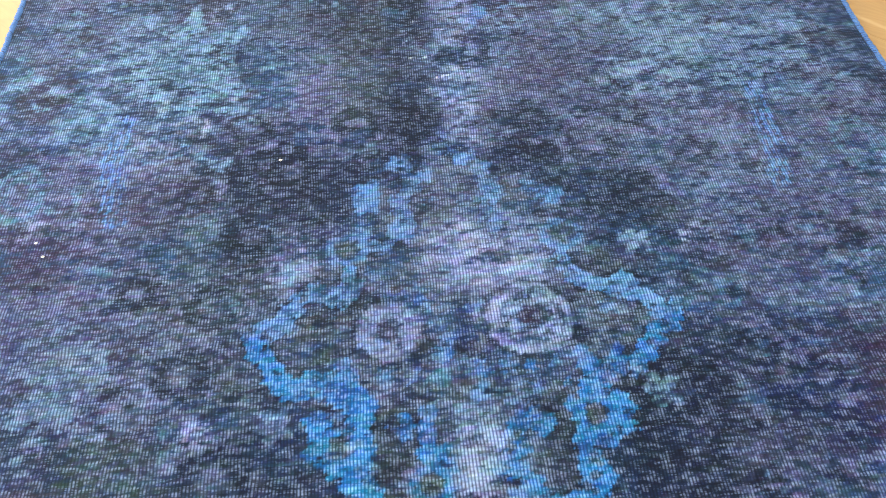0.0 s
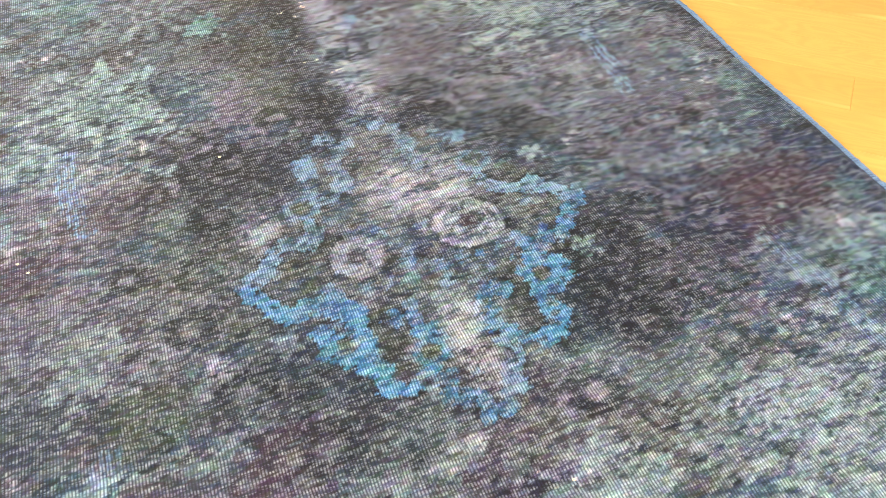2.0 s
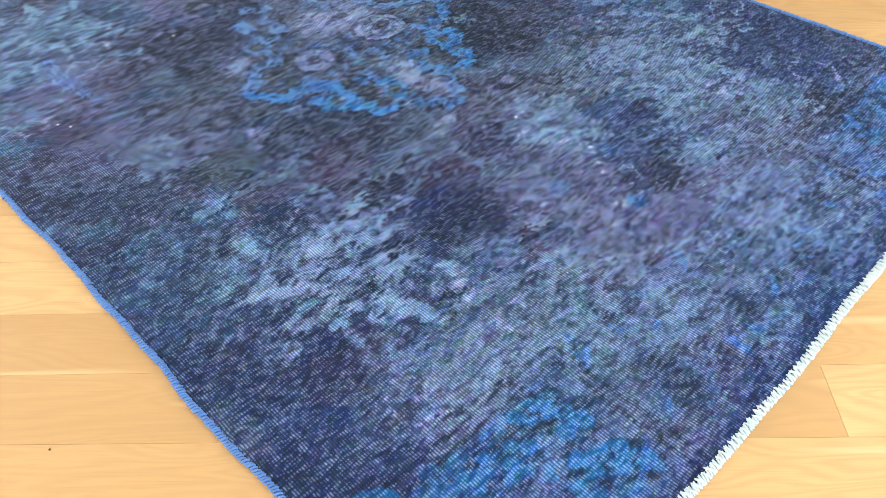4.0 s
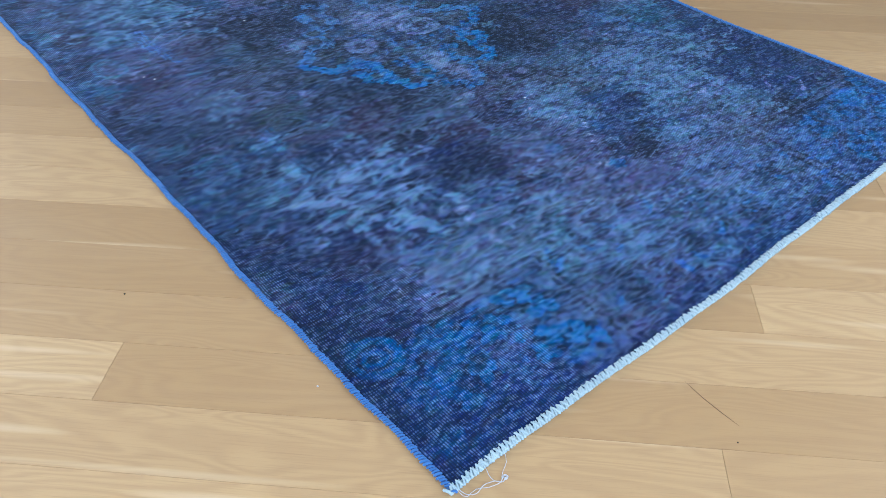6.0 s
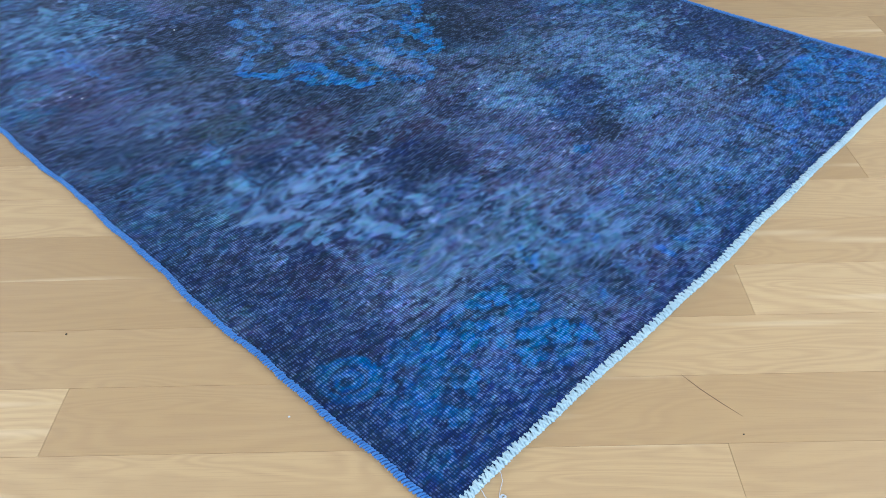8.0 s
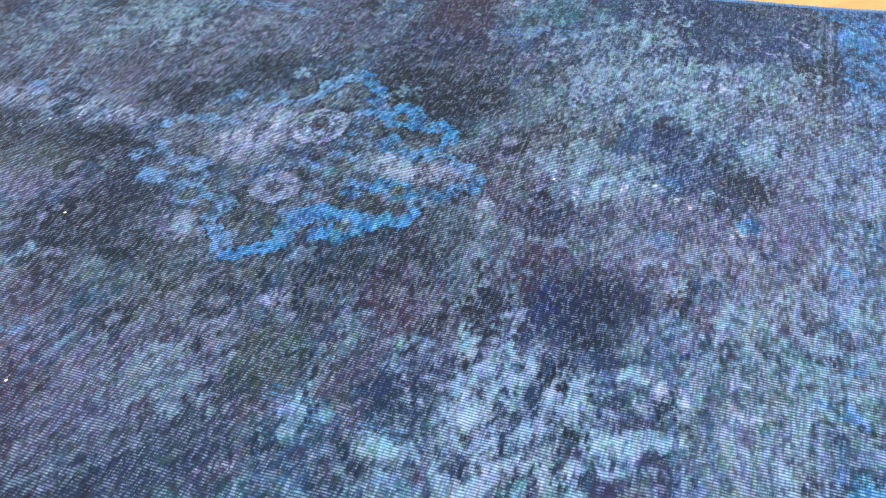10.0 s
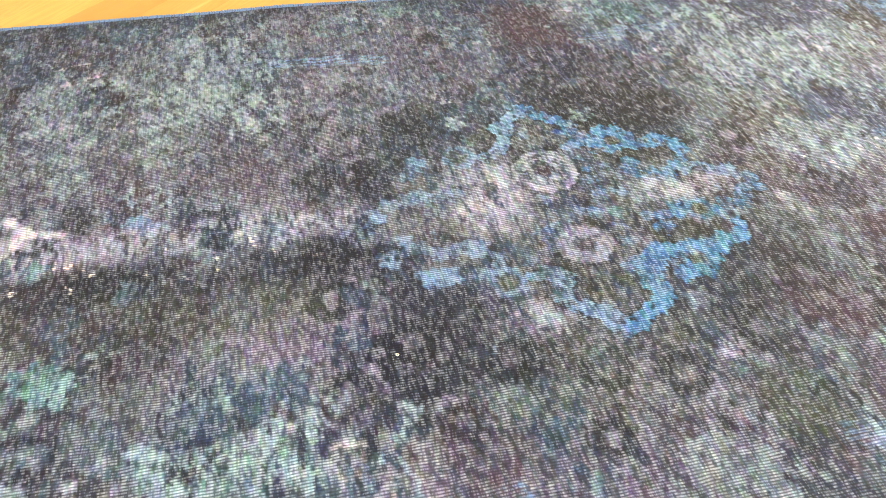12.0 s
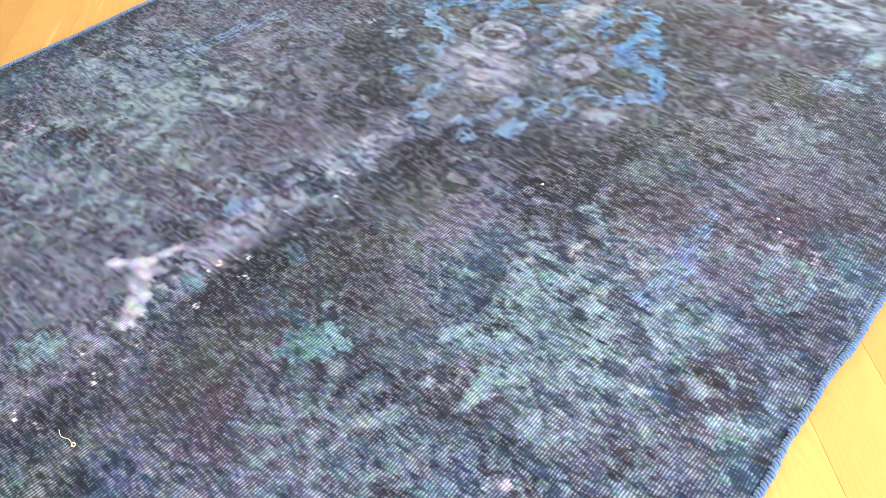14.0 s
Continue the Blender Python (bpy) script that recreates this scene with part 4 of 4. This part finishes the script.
    for n in range(90):
        cu, cv, turn = leaf.uniform(-1.15, 1.15), leaf.uniform(0.08, 0.42), leaf.choice((-60, -35, 35, 60, 90, 0))
        tone = leaf.choice((INK, INK, (0.012, 0.092, 0.37), NAVY, (0.014, 0.10, 0.34)))
        lay(tone, 0.6 * spot(u, edge, cu, cv, leaf.uniform(0.02, 0.045), leaf.uniform(0.007, 0.014), turn, 0.22) * smooth(brush + crumb, -0.9, 0.0))
    lay(INK, 0.7 * spot(u, edge, -1.115, 0.405, 0.085, 0.080))
    lay(BLUE, 0.9 * ring(u, edge, -1.115, 0.405, 0.058, 0.014) + 0.8 * ring(u, edge, -1.115, 0.405, 0.024, 0.009), 0.8)
    lay(BLUE, 0.5 * petals(au, edge, 0.95, 0.36, 0.07, 5) + 0.5 * petals(au, edge, 1.06, 0.24, 0.08, 6))
    lay(MIDNIGHT, 0.6 * (1 - smooth(edge, 0.03, 0.09)))
    wear += -0.04 * band
    # darker strip beside the long edges
    lay(NAVY, 0.6 * (1 - smooth(x + 0.10 * clumps + 0.06 * brush, 0.16, 0.40)) * (1 - smooth(y, 1.4, 1.9)) * smooth(ragged, -0.7, 0.3))
    # side borders: faint darker margin
    margin = np.minimum(x, 2.4 - x)
    lay(NAVY, 0.45 * (1 - smooth(margin, 0.03, 0.10)) * smooth(ragged, -0.5, 0.4))

    # strong dye and bleached wool stand further apart
    tone = col.mean(-1)
    col *= np.clip(tone / 0.085, 0.15, 4.0)[..., None] ** 0.18
    # fine streaks along the rows and knot clusters
    grit = 0.6 * dashes(x, y, 0.015, 0.0080, 321) + 0.5 * dashes(x, y, 0.0085, 0.0080, 331) + 0.45 * dashes(x, y, 0.028, 0.016, 341)
    col *= np.clip(np.exp(0.30 * brush + 0.30 * crumb + 0.26 * grit), 0.14, 2.3)[..., None]
    wear = wear + 0.20 * brush + 0.18 * crumb + 0.16 * grit
    for c in range(3):
        col[..., c] *= 1 + 0.16 * dashes(x, y, 0.017, 0.0072, 341 + 10 * c) + 0.12 * dashes(x, y, 0.05, 0.0144, 371 + 10 * c)
    col[..., 0] *= 1 + 0.10 * fbm(x, y, 0.3, 111, 3)
    col[..., 1] *= 1 + 0.08 * fbm(x, y, 0.3, 121, 3)
    return np.clip(0.92 * col * np.array((0.95, 1.0, 1.05)), 0.004, 0.8), np.clip(wear, 0, 1)


# ---- the rug: wool field ----
rug = new("rug")
rug.empty_display_size = 0.2
tagged(rug, "worn overdyed blue medallion rug lying flat on the oak floor", "rug")

STEP = 0.0034
nu, nv = int(2.41 / STEP), int(RUG_L / STEP)
s, t = np.meshgrid(np.linspace(0, 1, nu), np.linspace(0, 1, nv))
gx = left_edge(t * RUG_L) + s * (right_edge(t * RUG_L) - left_edge(t * RUG_L))
gy = low_edge(gx) + 0.012 + t * (RUG_L - 0.024 - low_edge(gx))
rim = np.minimum(np.minimum(gx - left_edge(gy), right_edge(gy) - gx), np.minimum(gy - low_edge(gx), RUG_L - gy))
dye, wear_of = draw_dye(gx, gy)
gz = FLOOR + PILE_H * (0.55 + 0.45 * smooth(rim, 0.0, 0.012)) + 0.0005 * fbm(gx, gy, 0.02, 131, 2) + 0.0012 * fbm(gx, gy, 0.5, 141, 2)
verts = np.stack([gx, gy, gz], -1).reshape(-1, 3)
ids = np.arange(nu * nv).reshape(nv, nu)
quads = np.stack([ids[:-1, :-1], ids[:-1, 1:], ids[1:, 1:], ids[1:, :-1]], -1).reshape(-1, 4)
pile_mesh = bpy.data.meshes.new("wool_field")
pile_mesh.vertices.add(len(verts))
pile_mesh.vertices.foreach_set("co", verts.ravel())
pile_mesh.loops.add(quads.size)
pile_mesh.loops.foreach_set("vertex_index", quads.ravel())
pile_mesh.polygons.add(len(quads))
pile_mesh.polygons.foreach_set("loop_start", np.arange(0, quads.size, 4))
pile_mesh.update(calc_edges=True)
pile_mesh.shade_smooth()
paint = pile_mesh.attributes.new("dye", "FLOAT_COLOR", "POINT")
paint.data.foreach_set("color", np.concatenate([dye.reshape(-1, 3), np.ones((nu * nv, 1))], 1).ravel())
bare = pile_mesh.attributes.new("wear", "FLOAT", "POINT")
bare.data.foreach_set("value", wear_of.ravel())
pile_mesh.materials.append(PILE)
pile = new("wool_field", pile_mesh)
pile.parent = rug
tagged(pile, "low shaved wool pile in blotched blue, mauve and teal")

# canvas underside of the rug
bm = bmesh.new()
box(bm, 0.012, 2.355, 0.05, RUG_L - 0.012, FLOOR, FLOOR + 0.0035)
part("backing", bm, BLUE_YARN, rug, "dyed cotton backing")


# ---- the rug: overcast edges ----
def side_binding(edge_of, sign, seed):
    """A padded cord along a long side, whipped with slanting blue yarn turns."""
    rnd = random.Random(seed)
    ys = np.arange(0.004, RUG_L, 0.02)
    core = [Vector((float(edge_of(y)) + sign * 0.001, float(y), FLOOR + 0.0052)) for y in ys]
    pieces, y = [], 0.004
    while y < RUG_L - 0.006:
        x, r = float(edge_of(y)) + sign * 0.001 + rnd.uniform(-0.0010, 0.0010), 0.0060 + rnd.uniform(-0.0010, 0.0012)
        lean = 0.0040 + rnd.uniform(-0.0015, 0.0015)
        arc = [Vector((x + math.cos(w) * r, y + lean * (w / math.pi - 0.5) * 2, FLOOR + 0.0056 + math.sin(w) * r * 0.72)) for w in np.linspace(-0.35, math.pi + 0.35, 7)]
        pieces.append(tube(arc, 0.0029 + rnd.uniform(-0.0005, 0.0006), 6))
        y += 0.0078 + rnd.uniform(-0.0014, 0.0026)
    whipping = joined("side_binding", pieces, BLUE_YARN, rug, "bright blue whipped yarn edge binding")
    # cord coloured dark so the gaps between yarn turns look shaded
    joined("cord", [tube(core, 0.0052, 8)], GAP_SHADE_YARN, whipping, "padding cord, coloured dark blue as shade between the turns")


side_binding(left_edge, -1, 3)
side_binding(right_edge, 1, 4)


def end_binding(edge_of, sign, seed):
    """The sewn-off fringe of an end: a flat pale band of slanting, crossing yarn stitches."""
    rnd = random.Random(seed)
    pieces = []
    xs = np.arange(-0.002, 2.39, 0.02)
    for row, lift in ((0.005, 0.0040), (0.011, 0.0046), (0.017, 0.0046)):
        pieces.append(tube([Vector((float(x), float(edge_of(x)) + sign * row, FLOOR + lift)) for x in xs], 0.0040, 6))
    for layer, pitch, tilt in ((0.0, 0.0074, 0.011), (0.0012, 0.0150, -0.006)):
        x = -0.003
        while x < 2.385:
            y, deep, r = float(edge_of(x)), 0.021 + rnd.uniform(-0.0015, 0.0025), 0.0034 + rnd.uniform(-0.0006, 0.0008)
            slant, jut = tilt + rnd.uniform(-0.003, 0.003), rnd.uniform(-0.0015, 0.0012)
            path = []
            for k in np.linspace(0, 1, 6):
                path.append(Vector((x + slant * k, y + sign * (jut + deep * k), FLOOR + layer + 0.0028 + 0.0068 * math.sin(math.pi * (0.12 + 0.80 * k)) ** 0.7)))
            pieces.append(tube(path, r, 5))
            x += pitch + rnd.uniform(-0.0015, 0.0022)
    return joined("end_binding", pieces, PALE_YARN, rug, "pale blue sewn-off fringe stitched along the end")


end_binding(low_edge, 1, 5)
end_binding(lambda x: np.asarray(x) * 0 + RUG_L, -1, 6)


# ---- loose bits on rug and floor ----
def strand(name, points, radius, mat, parent, label="", seed=1):
    """A limp thread through a few points, smoothed, with a slight kink."""
    rnd = random.Random(seed)
    pts = [Vector(p) for p in points]
    fine = []
    for i in range(len(pts) - 1):
        p0, p1, p2, p3 = pts[max(i - 1, 0)], pts[i], pts[i + 1], pts[min(i + 2, len(pts) - 1)]
        for k in range(8):
            t = k / 8
            q = 0.5 * (2 * p1 + (p2 - p0) * t + (2 * p0 - 5 * p1 + 4 * p2 - p3) * t * t + (3 * p1 - p0 - 3 * p2 + p3) * t**3)
            fine.append(q + Vector((rnd.uniform(-1, 1), rnd.uniform(-1, 1), 0)) * 0.0006)
    fine.append(pts[-1])
    return joined(name, [tube(fine, radius, 5)], mat, parent, label)


Z = FLOOR + 0.0012
strand("loose_thread", ((0.016, 0.006, Z + 0.004), (0.022, -0.014, Z), (0.040, -0.026, Z), (0.064, -0.022, Z + 0.002), (0.088, -0.028, Z), (0.100, -0.040, Z), (0.112, -0.036, Z + 0.002)), 0.0009, WHITE_THREAD, rug, "loose white thread trailing off the corner", 1)
strand("loose_thread", ((0.012, 0.004, Z + 0.004), (0.018, -0.018, Z), (0.045, -0.019, Z + 0.001), (0.070, -0.032, Z), (0.092, -0.038, Z + 0.001), (0.106, -0.034, Z + 0.002)), 0.0008, WHITE_THREAD, rug, "loose white thread trailing off the corner", 2)
strand("loose_thread", ((0.096, 0.012, Z + 0.006), (0.089, -0.008, Z + 0.001), (0.088, -0.024, Z), (0.095, -0.038, Z + 0.001)), 0.0008, WHITE_THREAD, rug, "loose white thread trailing off the corner", 3)
strand("loose_thread", ((0.152, 0.012, Z + 0.006), (0.140, -0.008, Z + 0.001), (0.120, -0.020, Z), (0.104, -0.032, Z + 0.001)), 0.0007, WHITE_THREAD, rug, "loose white thread trailing off the corner", 4)


def tangle(name, at, size, turns, radius, mat, parent, label, seed):
    """A small knotted curl of thread or fluff."""
    rnd = random.Random(seed)
    pts, spin = [], rnd.uniform(0, 6)
    for k in range(turns * 10):
        w = spin + k * 0.63 + rnd.uniform(-0.2, 0.2)
        r = size * (0.35 + 0.65 * rnd.random())
        pts.append(Vector((at[0] + math.cos(w) * r, at[1] + math.sin(w) * r * 0.7, at[2] + radius + 0.25 * size * rnd.random())))
    return joined(name, [tube(pts, radius, 4)], mat, parent, label)


tangle("thread_knot", (0.112, -0.035, FLOOR), 0.009, 3, 0.0009, WHITE_THREAD, rug, "small tangled knot in the loose thread", 5)

TOP = FLOOR + PILE_H
for k, (x, y, size) in enumerate(((0.256, 2.129, 0.004), (0.280, 2.088, 0.004), (0.798, 2.345, 0.005), (1.048, 3.543, 0.007), (1.256, 1.097, 0.004))):
    fluff = tangle("lint", (x, y, TOP), size, 2, 0.0011, WHITE_THREAD, None, "", 20 + k)
    tagged(fluff, "tiny speck of white lint lying on the rug", "lint", "lint specks on the rug")
strand_end = strand("thread_scrap", ((1.100, 3.543, TOP + 0.001), (1.082, 3.548, TOP + 0.001), (1.064, 3.542, TOP + 0.001), (1.050, 3.544, TOP + 0.001)), 0.0008, WHITE_THREAD, None, "", 6)
tagged(strand_end, "short scrap of white thread lying on the rug", "thread")


def crumb(x, y, size, mat, label, seed):
    bm = bmesh.new()
    bmesh.ops.create_icosphere(bm, subdivisions=2, radius=size)
    rnd = random.Random(seed)
    for v in bm.verts:
        v.co *= rnd.uniform(0.75, 1.2)
        v.co.z = max(v.co.z * 0.6, -size * 0.35)
    ob = part("crumb", bm, mat)
    ob.location = (x, y, FLOOR + size * 0.35)
    return tagged(ob, label, "crumb", "crumbs on the floor")


crumb(-0.279, 1.020, 0.0028, CRUMB, "tiny dark crumb of dirt on the oak floor", 1)
crumb(-0.057, 0.426, 0.0026, WHITE_THREAD, "tiny white fleck lying on the oak floor", 2)
crumb(0.563, -0.292, 0.0020, CRUMB, "tiny dark crumb of dirt on the oak floor", 3)


# ---- oak floor: boards laid one by one ----
bm = bmesh.new()
box(bm, A0, A1, B0, B1, FLOOR - 0.12, FLOOR - 0.0135)
floor = tagged(part("floor", bm, UNDERLAY), "light oiled oak plank floor with tight joints", "floor", kind="structure")
floor.matrix_world = ROOM

BOARD, LENGTH = 0.183, 2.3
boards = {}


def board_mesh(length):
    """A board of that length with eased edges; boards of one length share it."""
    length = round(length, 2)
    if length not in boards:
        bm = bmesh.new()
        box(bm, 0.00025, length - 0.00025, 0.00025, BOARD - 0.00025, -0.0135, 0.0, 0.0006)
        boards[length] = bpy.data.meshes.new("plank")
        bm.to_mesh(boards[length])
        bm.free()
        boards[length].materials.append(OAK)
    return boards[length]


JOINTS = {0: 0.567, 1: -0.85, 2: 0.02, 3: 0.731, 4: 0.35, 5: 0.1, 6: 1.22}       # end joints that lie in the open, row by row
TONES = {(0, -1): 0.75, (0, 1): 0.62, (1, -1): 0.95, (1, 1): 0.5, (2, -1): 0.55, (2, 1): 0.75, (3, -1): 0.45, (3, 1): 0.9, (4, -1): 0.4, (4, 1): 0.6, (5, -1): 0.8, (-1, -1): 0.85, (-1, 1): 0.7}
dice = random.Random(8)
for row in range(math.floor(B0 / BOARD), math.ceil(B1 / BOARD)):
    across = -0.012 + row * BOARD
    if across < B0 or across + BOARD > B1:
        continue
    joint = JOINTS.get(row, dice.uniform(0, LENGTH))
    start = joint - LENGTH * math.ceil((joint - A0) / LENGTH)
    while start < A1 - 0.02:
        a, b = max(start, A0), min(start + LENGTH, A1)
        plank = new("plank", board_mesh(b - a))
        plank.parent = floor
        plank.matrix_local = Matrix.Translation((a, across, FLOOR + dice.uniform(-0.0003, 0.0003)))
        tone = TONES.get((row, 1 if (a + b) / 2 > joint else -1), dice.uniform(0.25, 0.85))
        plank.color = (tone, tone, tone, 1)
        start += LENGTH

# a fine dark scratch across one board
path = [Vector((0.616, -0.109, 0)), Vector((0.608, -0.165, 0)), Vector((0.605, -0.215, 0)), Vector((0.604, -0.266, 0))]
scratch = joined("scratch", [tube([p + Vector((0, 0, FLOOR + 0.0002)) for p in path], lambda s: 0.0009 * math.sin(math.pi * (0.08 + 0.84 * s)), 5)], SCRATCH)
scratch.parent = floor
scratch.matrix_parent_inverse = floor.matrix_world.inverted()
tagged(scratch, "thin dark scratch")
